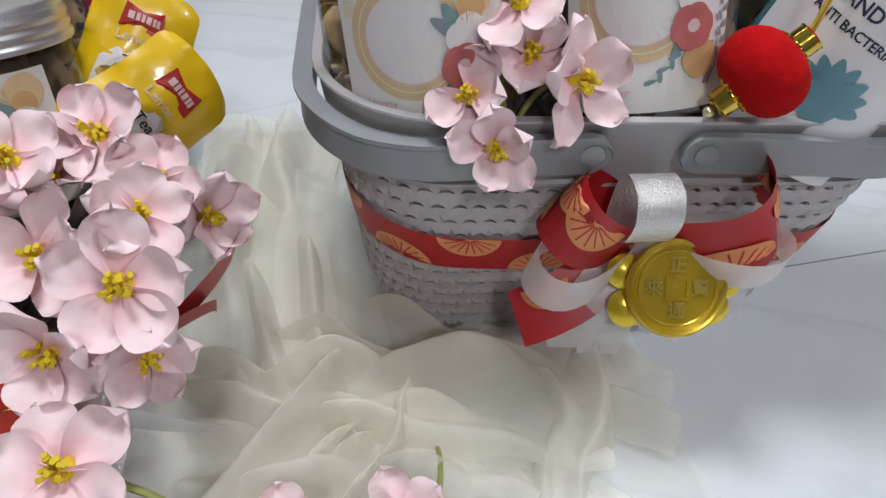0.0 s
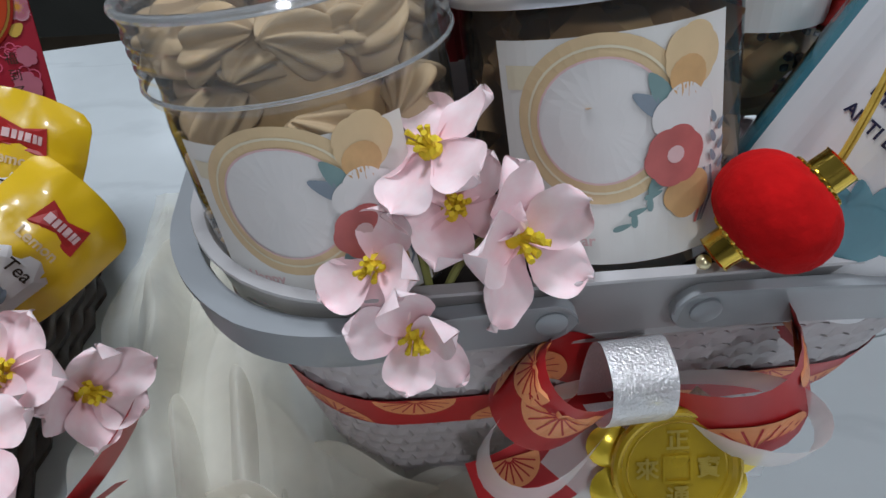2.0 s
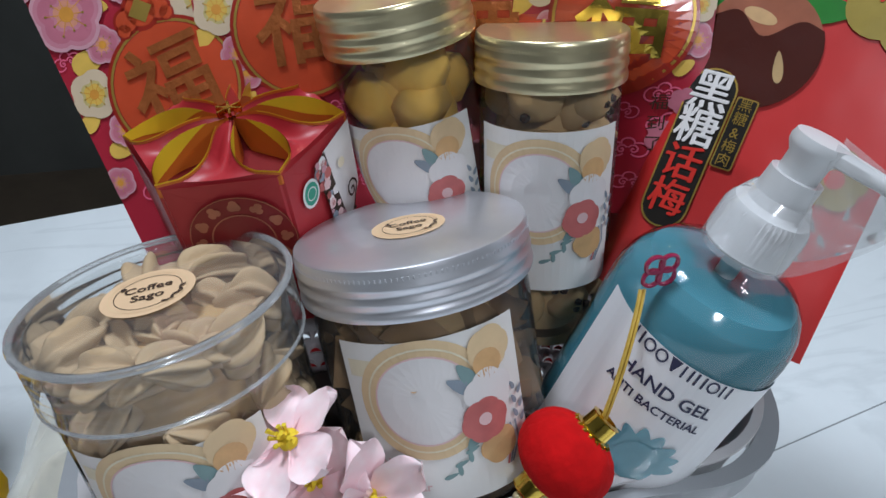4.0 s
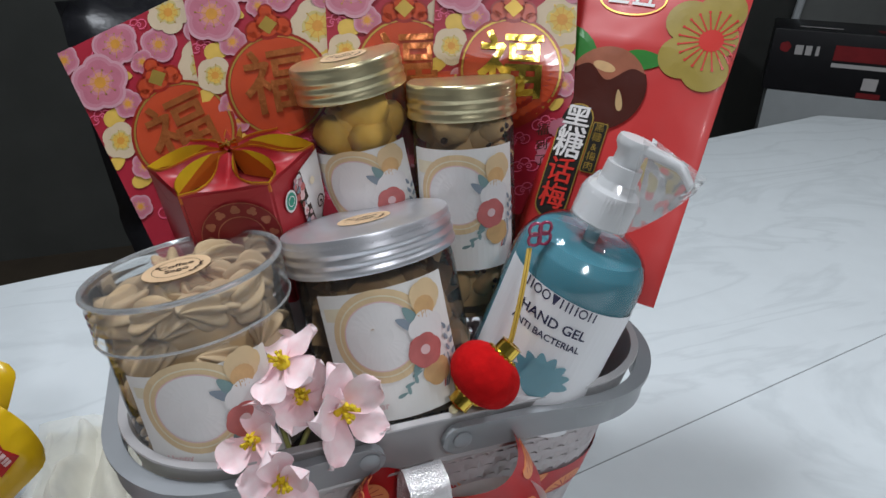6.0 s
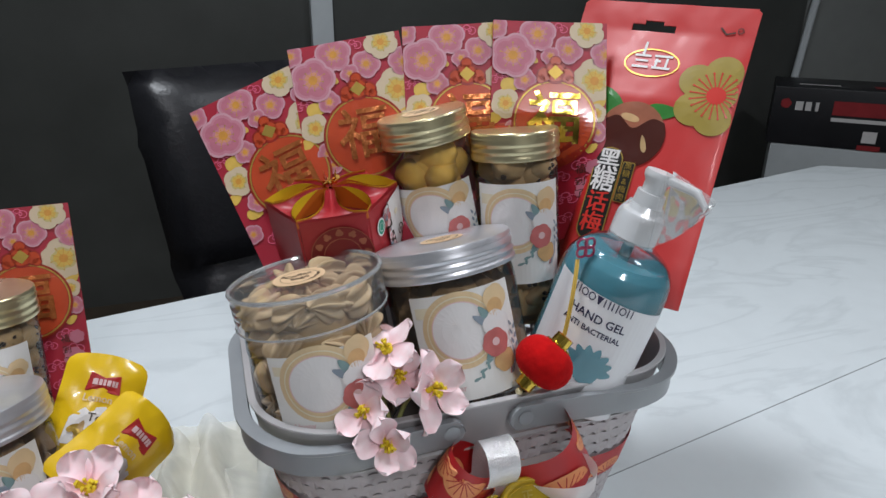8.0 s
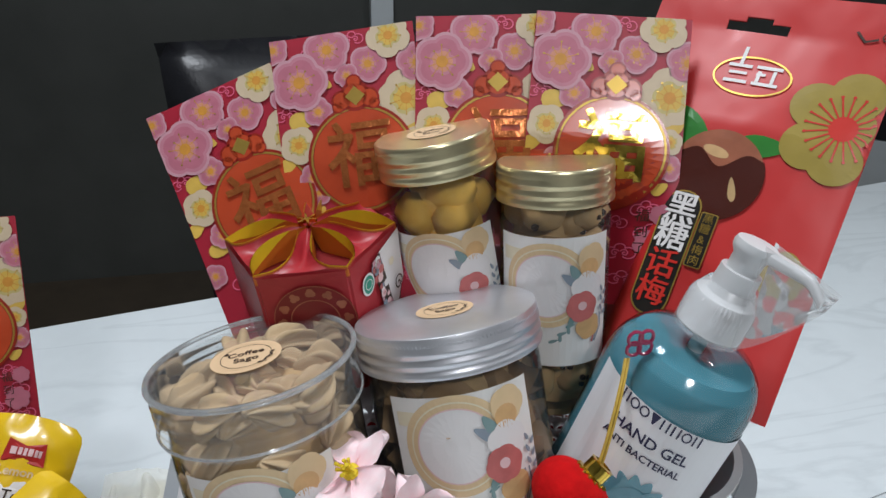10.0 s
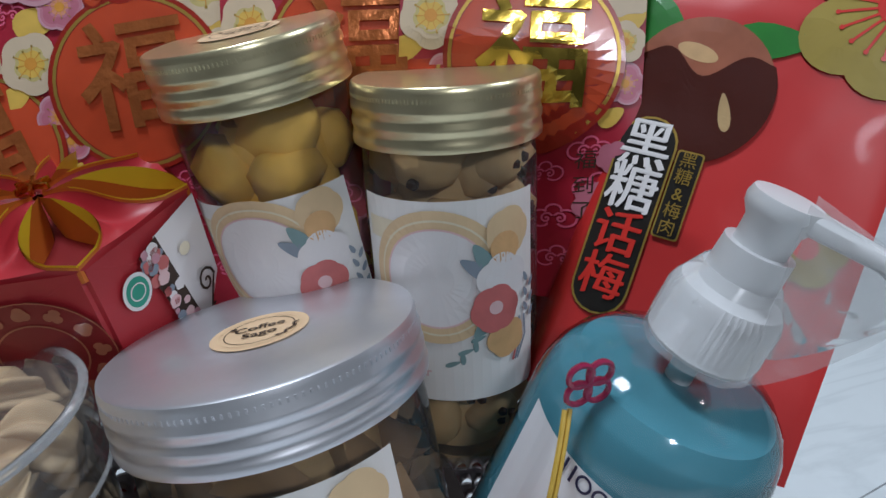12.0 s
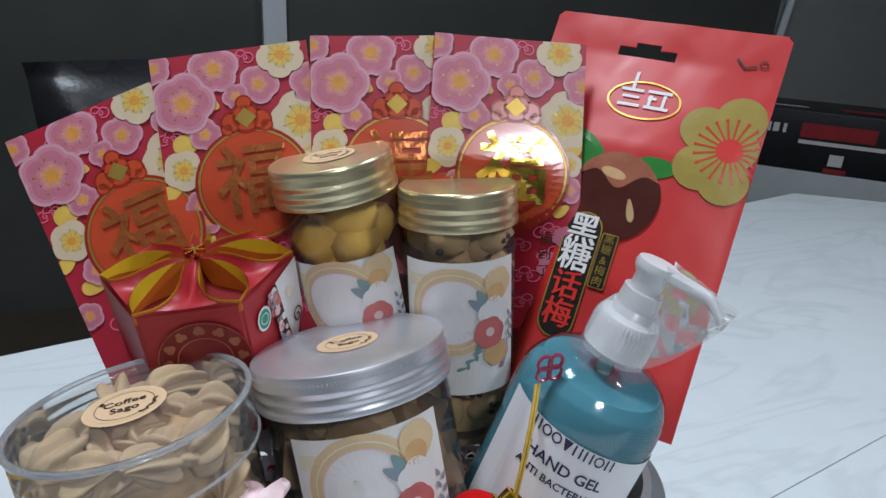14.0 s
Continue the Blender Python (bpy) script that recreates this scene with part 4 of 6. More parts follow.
def stamen_mesh(k):
    rnd = random.Random(50 + k)
    bm = bmesh.new()
    for i in range(13):
        a, r = rnd.uniform(0, 6.28), 0.10 * math.sqrt(rnd.random())
        tip = Vector((r * 1.7 * math.cos(a), r * 1.7 * math.sin(a), rnd.uniform(0.16, 0.30)))
        tube(bm, [(r * 0.7 * math.cos(a), r * 0.7 * math.sin(a), 0.0), tip * 0.6, tip], lambda s: 0.022 + 0.014 * (s > 0.9), 5)
    lathe(bm, [(0.15, 0.0), (0.14, 0.05), (0.08, 0.09), (0, 0.1)], 10)
    me = bpy.data.meshes.new("stamen")
    bm.to_mesh(me)
    bm.free()
    me.materials.append(M["stamen"])
    return me


STAMENS = [stamen_mesh(k) for k in range(3)]


def blossom(parent, at, facing, size, seed, openness=22):
    """Five cloth petals and a yellow heart on a green calyx; at is in the parent's own space."""
    rnd = random.Random(seed)
    m = axis_pose(at, facing, rnd.uniform(0, 72))
    bm = bmesh.new()
    lathe(bm, [(0, -0.16), (0.04, -0.16), (0.07, -0.08), (0.10, 0.0), (0.0, 0.01)], 8)
    b = part("blossom", bm, M["stem"], parent)
    b.matrix_parent_inverse = Matrix()
    b.matrix_basis = m @ Matrix.Scale(size * 0.92, 4)
    for k in range(5):
        p = new("petal", PETALS[rnd.randrange(6)])
        p.parent = b
        p.matrix_basis = pose(0, 0, 0.0, 0, 0, 72 * k + rnd.uniform(-8, 8)) @ pose(0, 0.04, 0.01 * (k % 2), openness + rnd.uniform(-20, 16), rnd.uniform(-14, 14), 0) @ Matrix.Diagonal((rnd.uniform(0.92, 1.12), rnd.uniform(0.9, 1.08), 1, 1))
    s = new("stamen", STAMENS[rnd.randrange(3)])
    s.parent = b
    s.matrix_basis = pose(0, 0, 0.02) @ Matrix.Scale(1.3, 4)
    return b


def sprig(label, at, flowers, stems=(), group="blossom sprigs"):
    t = thing("blossom_sprig", label, "artificial flower", at, group)
    o = Vector(at)
    for k, (p, facing, size, openness) in enumerate(flowers):
        blossom(t, Vector(p) - o, facing, size, hash_seed(p), openness)
    for pts in stems:
        bm = bmesh.new()
        tube(bm, [Vector(p) - o for p in pts], 0.0014, 6)
        part("stem", bm, M["stem"], t)
    return t


def hash_seed(p):
    return int(abs(p[0]) * 7919 + abs(p[1]) * 104729 + abs(p[2]) * 1299709)


sprig("pale pink cloth blossoms with yellow hearts on the basket's rim", (-0.070, -0.098, 0.180),
      [((-0.088, -0.094, 0.192), (-0.35, -0.75, 0.50), 0.0229, 24), ((-0.078, -0.109, 0.176), (-0.05, -0.92, 0.25), 0.0229, 34),
       ((-0.045, -0.094, 0.199), (0.52, -0.78, 0.30), 0.0299, 20), ((-0.069, -0.083, 0.226), (-0.45, -0.25, 0.85), 0.0238, 6), ((-0.063, -0.085, 0.204), (0.05, -0.55, 0.80), 0.0238, 26)],
      [bez((-0.070, -0.098, 0.168), (-0.066, -0.092, 0.18), (-0.060, -0.088, 0.19), (-0.052, -0.089, 0.196)), bez((-0.070, -0.098, 0.168), (-0.072, -0.095, 0.19), (-0.078, -0.082, 0.20), (-0.075, -0.083, 0.222)), bez((-0.070, -0.098, 0.168), (-0.08, -0.096, 0.18), (-0.085, -0.095, 0.185), (-0.09, -0.097, 0.190))])

sprig("full bunch of pink cloth blossoms on the brown hamper", (-0.255, -0.120, 0.11),
      [((-0.254, -0.060, 0.150), (0.0, -0.55, 0.85), 0.0292, 20), ((-0.278, -0.092, 0.158), (-0.1, -0.5, 0.85), 0.0281, 16),
       ((-0.310, -0.090, 0.140), (-0.4, -0.5, 0.8), 0.0302, 26), ((-0.2667, -0.1188, 0.1275), (-0.1, -0.7, 0.72), 0.0324, 22),
       ((-0.2302, -0.1394, 0.130), (0.12, -0.65, 0.75), 0.0335, 18), ((-0.2257, -0.1134, 0.145), (0.3, -0.55, 0.8), 0.0259, 22),
       ((-0.2593, -0.1524, 0.1078), (-0.05, -0.85, 0.5), 0.0302, 30), ((-0.300, -0.130, 0.118), (-0.35, -0.7, 0.6), 0.0281, 24),
       ((-0.213, -0.070, 0.110), (0.75, -0.5, 0.4), 0.0302, 40), ((-0.230, -0.080, 0.135), (0.3, -0.3, 0.9), 0.0302, 26),
       ((-0.225, -0.150, 0.098), (0.4, -0.75, 0.4), 0.0259, 34), ((-0.275, -0.075, 0.135), (0.0, -0.3, 0.9), 0.0302, 26)],
      [bez((-0.255, -0.110, 0.085), (-0.25, -0.10, 0.10), (-0.25, -0.08, 0.12), (-0.254, -0.062, 0.146)), bez((-0.255, -0.110, 0.085), (-0.27, -0.10, 0.11), (-0.278, -0.09, 0.14), (-0.278, -0.09, 0.154))])

sprig("single pink cloth blossom on a green wire stem", (-0.205, -0.235, 0.02),
      [((-0.228, -0.220, 0.130), (-0.05, -0.45, 0.9), 0.0265, 18), ((-0.252, -0.232, 0.098), (-0.35, -0.45, 0.75), 0.023, 26)],
      [bez((-0.15, -0.25, 0.012), (-0.165, -0.25, 0.10), (-0.19, -0.22, 0.12), (-0.226, -0.221, 0.126)), bez((-0.175, -0.26, 0.012), (-0.19, -0.26, 0.07), (-0.22, -0.24, 0.09), (-0.245, -0.233, 0.100))])
sprig("pink cloth blossoms lying on cream tulle", (-0.10, -0.215, 0.03),
      [((-0.118, -0.203, 0.045), (0.1, -0.2, 0.95), 0.026, 26), ((-0.165, -0.206, 0.042), (-0.2, -0.2, 0.9), 0.026, 26), ((-0.135, -0.215, 0.030), (0.2, -0.3, 0.9), 0.022, 28), ((-0.085, -0.212, 0.03), (0.3, -0.1, 0.9), 0.022, 30)],
      [bez((-0.135, -0.25, 0.012), (-0.13, -0.23, 0.02), (-0.11, -0.21, 0.03), (-0.105, -0.206, 0.040)), bez((-0.105, -0.205, 0.04), (-0.1, -0.19, 0.05), (-0.098, -0.175, 0.045), (-0.098, -0.160, 0.03))])


# ---- cream organza on the table ----
def organza(name, fn, nu, nv, label, cloth="tulle"):
    bm = bmesh.new()
    grid(bm, fn, nu, nv)
    return tagged(part(name, bm, M[cloth]), label, "fabric")


def ridge(x, y, k, f):
    """Sharp crumpled creases from 0 to 1."""
    wx = x + 0.030 * noise.noise((x * 14, y * 14, k + 3))
    wy = y + 0.030 * noise.noise((x * 14, y * 14, k + 8))
    return 1 - min(1, abs(noise.noise((wx * f, wy * f, k))) * 2.6)


def crumple(x, y, k, tall):
    return 0.003 + tall * (ridge(x, y, k, 8) ** 1.7 * 0.9 + 0.15 * ridge(x, y, k + 5, 22) ** 2) * (0.35 + 0.65 * (0.5 + 0.5 * noise.noise((x * 9, y * 9, k + 20))))


def strand(u, v, k):
    y = 0.185 - 0.37 * v
    mid = -0.215 + 0.050 * v + 0.018 * math.sin(2.2 * v + k)
    w = 0.050 + 0.09 * v * v
    x = mid + (u - 0.5) * 2 * w * (1 + 0.15 * math.sin(7 * v + k))
    bulge = 0.040 * math.exp(-((v - 0.50) / 0.24) ** 2) * (1 - (2 * u - 1) ** 2)
    return Vector((x, y, crumple(x * 1.5 + k, y * 0.45, k, 0.026) + bulge + 0.003 * k))


def spread(u, v, k):
    x = -0.240 + 0.285 * u
    edge = -0.048 - 0.075 * max(0.0, (u - 0.42) / 0.58) ** 1.5 + 0.012 * math.sin(9 * u + k)
    y = edge - v * (0.20 - 0.05 * u) * (1 + 0.08 * math.sin(11 * u + 2 * k))
    z = crumple(x * 0.9 + y * 0.5 + k, y * 1.1 - x * 0.3, k + 1, 0.036 * (1 - 0.45 * v) * min(1.0, 0.15 + 3.0 * v))
    z += 0.034 * math.exp(-abs((x + 0.018 - 0.25 * (y + 0.10)) / 0.012) ** 1.4 - abs((y + 0.096) / 0.026) ** 1.5)
    return Vector((x, y, z + 0.003 * k))


def swoop(path, width, pleats, lift, seed):
    """A long pleated fall of tulle along a curve on the table."""
    pts = bez(*path, n=60)

    def fn(u, v):
        i = min(59, int(v * 60))
        p = pts[i].lerp(pts[i + 1], v * 60 - i)
        d = (pts[i + 1] - pts[i]).normalized()
        s = Vector((-d.y, d.x, 0)).normalized()
        w = width * (0.75 + 0.35 * math.sin(3.0 * v + seed)) * (1 + 0.25 * v)
        q = p + s * ((u - 0.5) * w + 0.012 * noise.noise((v * 4, seed, 0)))
        phase = 2 * math.pi * pleats * (u + 0.18 * math.sin(3 * v + seed)) + seed
        wave = (0.5 + 0.5 * math.sin(phase)) ** 1.5
        env = 0.35 + 0.65 * abs(noise.noise((v * 3.2 + seed, u * 1.2, 2))) * 2
        z = 0.003 + 1.5 * lift * wave * min(1.3, env) * (0.55 + 0.45 * math.sin(math.pi * v)) + p.z * (1 - (2 * u - 1) ** 2)
        return Vector((q.x, q.y, z + 0.004 * (0.5 + 0.5 * noise.noise((q.x * 60, q.y * 60, seed)))))

    return fn


organza("tulle_fabric", lambda u, v: strand(u, v, 0), 110, 150, "cream sheer tulle draped in soft folds on the table")
organza("tulle_fabric", lambda u, v: spread(u, v, 0.4), 170, 120, "cream sheer tulle spread in front of the basket", "tullethin")
FALLS = [(((-0.235, 0.175, 0.0), (-0.225, 0.08, 0.03), (-0.20, -0.02, 0.03), (-0.215, -0.14, 0.0)), 0.075, 2.0, 0.020),
         (((-0.200, 0.180, 0.0), (-0.185, 0.06, 0.03), (-0.19, -0.04, 0.04), (-0.150, -0.16, 0.0)), 0.070, 1.6, 0.026),
         (((-0.178, 0.000, 0.0), (-0.160, -0.050, 0.025), (-0.11, -0.095, 0.018), (-0.02, -0.098, 0.006)), 0.040, 1.5, 0.016),
         (((-0.195, -0.070, 0.0), (-0.14, -0.110, 0.035), (-0.07, -0.092, 0.018), (0.045, -0.130, 0.0)), 0.050, 1.6, 0.022),
         (((-0.245, -0.100, 0.0), (-0.17, -0.14, 0.03), (-0.09, -0.11, 0.03), (0.000, -0.125, 0.01)), 0.070, 2.0, 0.024),
         (((-0.225, -0.160, 0.0), (-0.15, -0.16, 0.02), (-0.10, -0.15, 0.03), (-0.050, -0.185, 0.0)), 0.080, 2.2, 0.022),
         (((-0.020, -0.088, 0.0), (-0.015, -0.095, 0.05), (0.00, -0.12, 0.03), (-0.040, -0.20, 0.0)), 0.055, 1.6, 0.022),
         (((-0.120, -0.095, 0.0), (-0.10, -0.11, 0.03), (-0.12, -0.15, 0.03), (-0.160, -0.22, 0.0)), 0.070, 2.0, 0.024),
         (((-0.150, -0.060, 0.0), (-0.13, -0.10, 0.04), (-0.16, -0.16, 0.03), (-0.215, -0.21, 0.0)), 0.060, 1.8, 0.026)]
for k, (path, width, pleats, lift) in enumerate(FALLS):
    organza("tulle_fabric", swoop(path, width, pleats, lift, 1.3 * k), 44, 110, "gathered fall of cream sheer tulle on the table")


def peak(u, v):
    """A tent of tulle pinched up to a point beside the basket."""
    a = radians(-215 + 250 * u)
    r = 0.004 + (0.062 + 0.022 * math.sin(5 * u + 1)) * v
    z = 0.043 * (1 - v) ** 1.35 + 0.003 + 0.010 * v * (1 - v) * math.sin(17 * u) + 0.002 * noise.noise((u * 9, v * 7, 4))
    return Vector((-0.018 + r * math.cos(a) * 1.15, -0.098 + r * math.sin(a), max(0.002, z)))


organza("tulle_fabric", peak, 90, 40, "pinched peak of cream sheer tulle beside the basket")
organza("tulle_fabric", lambda u, v: Vector((0.30 + 0.35 * (u - 0.5), -0.30 + 0.16 * (v - 0.5) + 0.1 * (u - 0.5), crumple(u * 0.3, v * 0.2, 3, 0.015))), 40, 30, "corner of cream tulle at the table's front")


# ---- printed labels ----
def label_design(p, w, h, layer=1, text=True):
    """Ochre wreath round a white disc, with roses, a white bloom and leaves; centred at (0, 0)."""
    k = w / 0.066
    X, Y = -0.004 * k, 0.010 * k
    p.rect(-w * 0.46, h * 0.30, -w * 0.05, h * 0.40, M["princream"], layer)
    p.ring(X, Y, 0.0175 * k, 0.0235 * k, M["pringold"], layer + 1)
    p.ring(X, Y, 0.0198 * k, 0.0205 * k, M["princream"], layer + 2)
    p.disc(X, Y, 0.0172 * k, M["prinwhite"], layer + 1)
    p.ring(X, Y, 0.0170 * k, 0.0176 * k, M["prinpink"], layer + 3)
    fx = X + 0.019 * k
    for q, (dx, dy, ln, an) in enumerate(((-0.006, 0.003, 0.013, 2.5), (-0.004, 0.007, 0.011, 2.1), (0.0, -0.015, 0.012, 3.6), (-0.004, -0.018, 0.010, 3.9))):
        p.leaf(fx + dx * k, Y + dy * k, ln * k, 0.005 * k, an, M["printeal"] if q % 2 else M["prinblue"], layer + 4)
    p.bloom(fx + 0.0055 * k, Y + 0.014 * k, 0.0085 * k, M["pringold"], layer + 5, depth=0.08)
    p.disc(fx + 0.004 * k, Y + 0.009 * k, 0.0055 * k, M["prinorange"], layer + 6, n=16, rings=2)
    p.bloom(fx + 0.003 * k, Y - 0.002 * k, 0.0095 * k, M["prinwhite"], layer + 6, 0.4, 5, 0.14)
    p.bloom(fx, Y - 0.012 * k, 0.0088 * k, M["prinrose"], layer + 7, 0.2, 6, 0.10)
    p.disc(fx, Y - 0.0115 * k, 0.0025 * k, M["prinpink"], layer + 8, n=12, rings=1)
    p.bloom(fx + 0.004 * k, Y - 0.024 * k, 0.0075 * k, M["prinorange"], layer + 5, 0.7, 5, 0.12)
    for q in range(6):
        p.leaf(fx + (0.0125 + 0.0016 * (q % 2) * 2) * k, Y - (0.004 + 0.0028 * q) * k, 0.0040 * k, 0.0018 * k, 1.0 if q % 2 else 2.0, M["prinblue"], layer + 6)
    for q in range(5):
        p.leaf(X + (0.004 + 0.0022 * q) * k + 0.0012 * (q % 2) * k, Y - (0.031 - 0.0022 * q) * k, 0.0055 * k, 0.0018 * k, 0.3 + 1.3 * (q % 2), M["printeal"], layer + 4)
    for q in range(3):
        p.line([(fx + (0.007 + 0.0025 * q) * k, Y - 0.018 * k), (fx + (0.009 + 0.0018 * q) * k, Y - 0.026 * k), (fx + (0.0065 + 0.001 * q) * k, Y - 0.034 * k)], 0.0009 * k, M["prinblue" if q else "prinrose"], layer + 4)
    if text:
        for q, word in enumerate(("Happy", "Chinese", "New Year")):
            p.text(word, X - 0.014 * k, Y - (0.0250 + 0.0050 * q) * k, 0.0050 * k, M["prinpink"], layer + 1, bold=0.0001)


def round_sticker(p, x, y, r, layer=1, rot=0.0):
    p.disc(x, y, r, M["sticker"], layer, n=40)
    p.ring(x, y, r * 0.70, r * 0.72, M["ink"], layer + 1)
    p.ring(x, y, r * 0.82, r * 0.84, M["pringold"], layer + 1)
    c, s = math.cos(rot), math.sin(rot)
    p.text("Coffee", x - s * 0.17 * r, y + c * 0.17 * r, r * 0.38, M["ink"], layer + 2, rot, bold=0.0001)
    p.text("Sago", x + s * 0.22 * r, y - c * 0.22 * r, r * 0.38, M["ink"], layer + 2, rot, bold=0.0001)
    for k in range(5):
        a = rot - 1.0 + 0.22 * k
        p.leaf(x + r * 0.74 * math.cos(a), y + r * 0.74 * math.sin(a), r * 0.19, r * 0.07, a + 1.57 + (0.7 if k % 2 else -0.7), M["ink"], layer + 3)
    p.disc(x + r * 0.62 * math.cos(rot + 2.6), y + r * 0.62 * math.sin(rot + 2.6), r * 0.07, M["ink"], layer + 3, n=8, rings=1)


# ---- jars ----
def piped_cookie(bm, m, r, rnd):
    """A star-piped shell cookie: a deeply fluted body that swells, curls over and tapers."""
    n, seg, lobes = 16, 56, 7
    twist, bend = rnd.uniform(-1.4, 1.4), rnd.uniform(0.5, 1.1)
    rows = []
    for i in range(n + 1):
        f = i / n
        a = -0.5 + bend * 2.2 * f
        c = Vector((0.25 * r * math.sin(3 * f), r * (1.7 * f - 0.85), r * 0.55 * math.sin(a)))
        w = r * (0.30 + 0.62 * math.sin(math.pi * min(1, 0.18 + 0.80 * f)) ** 0.8) * (1 - 0.55 * f ** 3)
        rows.append([bm.verts.new(m @ (c + Vector((math.cos(b), 0.35 * math.sin(b) * f, math.sin(b))) * w * (1 + 0.26 * math.cos(lobes * b + twist * f * 3)))) for b in (2 * math.pi * k / seg for k in range(seg))])
    for p, q in zip(rows, rows[1:]):
        for k in range(seg):
            bm.faces.new((p[k], p[(k + 1) % seg], q[(k + 1) % seg], q[k]))
    bm.faces.new(rows[-1])
    bm.faces.new(rows[0][::-1])


def nugget(bm, m, r, rnd, lump=0.18):
    r0 = bmesh.ops.create_icosphere(bm, subdivisions=2, radius=r, matrix=m @ Matrix.Diagonal((1, rnd.uniform(0.75, 1.1), rnd.uniform(0.65, 1.0), 1)))
    seed = rnd.random() * 50
    for v in r0["verts"]:
        v.co += (v.co - m.translation) * lump * noise.noise(v.co * (1.6 / r) + Vector((seed, 0, 0)))


def flake(bm, m, r, rnd):
    a, b = rnd.uniform(0.2, 0.5), rnd.uniform(0, 6)
    grid(bm, lambda u, v: m @ Vector(((u - 0.5) * 2 * r, (v - 0.5) * 1.5 * r, a * r * math.sin(3 * u + b) + 0.2 * r * math.cos(5 * v + b))), 5, 4)


def jar_contents(jar, rbody, z0, z1, kind, seed):
    rnd = random.Random(seed)
    core = bmesh.new()
    rc = rbody * 0.62
    lathe(core, [(0, z0), (rc * 0.95, z0), (rc, z0 + 0.004), (rc, z1 - 0.012), (rc * 0.8, z1 - 0.006), (0, z1 - 0.004)], 32)
    part("cookie_core", core, M["cookiegold" if kind == "gold" else "cookiebrown"], jar)
    bm = bmesh.new()
    size = {"piped": 0.0150, "flake": 0.013, "nut": 0.0135, "gold": 0.0160}[kind]
    rmax = rbody - size * (0.92 if kind != "piped" else 0.95)
    spots = []
    z = z0 + size
    while z < z1 - size * 0.3:
        n = int(2 * math.pi * rmax / (size * 1.65))
        for k in range(n):
            spots.append((rmax * rnd.uniform(0.97, 1.0), 2 * math.pi * (k + rnd.uniform(-0.2, 0.2)) / n + z * 40, z + rnd.uniform(-0.2, 0.2) * size))
        z += size * 1.55
    for r2 in ((0.84, 0.56, 0.28, 0.0) if kind == "piped" else (0.68, 0.34, 0.0)):
        n = max(1, int(2 * math.pi * rmax * r2 / (size * 1.7)))
        for k in range(n):
            spots.append((rmax * r2, 2 * math.pi * k / n + r2, z1 - size * rnd.uniform(0.6, 0.9)))
    for r, a, z in spots:
        m = Matrix.Translation((r * math.sin(a), -r * math.cos(a), z)) @ Euler((rnd.uniform(0, 6), rnd.uniform(0, 6), rnd.uniform(0, 6))).to_matrix().to_4x4()
        s = size * rnd.uniform(0.85, 1.1)
        if kind == "piped":
            top = z > z1 - size * 1.5
            m = Matrix.Translation(m.translation) @ (Euler((rnd.uniform(-0.6, 0.6), rnd.uniform(-0.6, 0.6), rnd.uniform(0, 6))).to_matrix().to_4x4() if top else (Matrix.Rotation(a, 4, "Z") @ Matrix.Rotation(radians(90 + rnd.uniform(-30, 30)), 4, "X") @ Matrix.Rotation(rnd.uniform(0, 6), 4, "Z")))
            piped_cookie(bm, m, s * 0.80, rnd)
        elif kind == "flake":
            flake(bm, m, s * 0.9, rnd)
        else:
            nugget(bm, m, s * 0.95, rnd, 0.34)
    tagged(part("cookie_heap", bm, M[{"piped": "cookie", "flake": "chip", "nut": "cookiebrown", "gold": "cookiegold"}[kind]], jar, {"piped": "piped pale coffee cookies", "flake": "curled brown flakes", "nut": "brown cookies with dark bits", "gold": "golden yellow cookies"}[kind], crease=100), kind="stuff")
    if kind == "nut":
        bm = bmesh.new()
        for r, a, z in spots:
            for q in range(4):
                m = Matrix.Translation(((r + size * 0.75) * math.sin(a + rnd.uniform(-.15, .15)), -(r + size * 0.75) * math.cos(a + rnd.uniform(-.15, .15)), z + rnd.uniform(-1, 1) * size * 0.5))
                bmesh.ops.create_icosphere(bm, subdivisions=1, radius=size * 0.16, matrix=m)
        tagged(part("chocolate_speckle", bm, M["dark"], jar), kind="stuff")


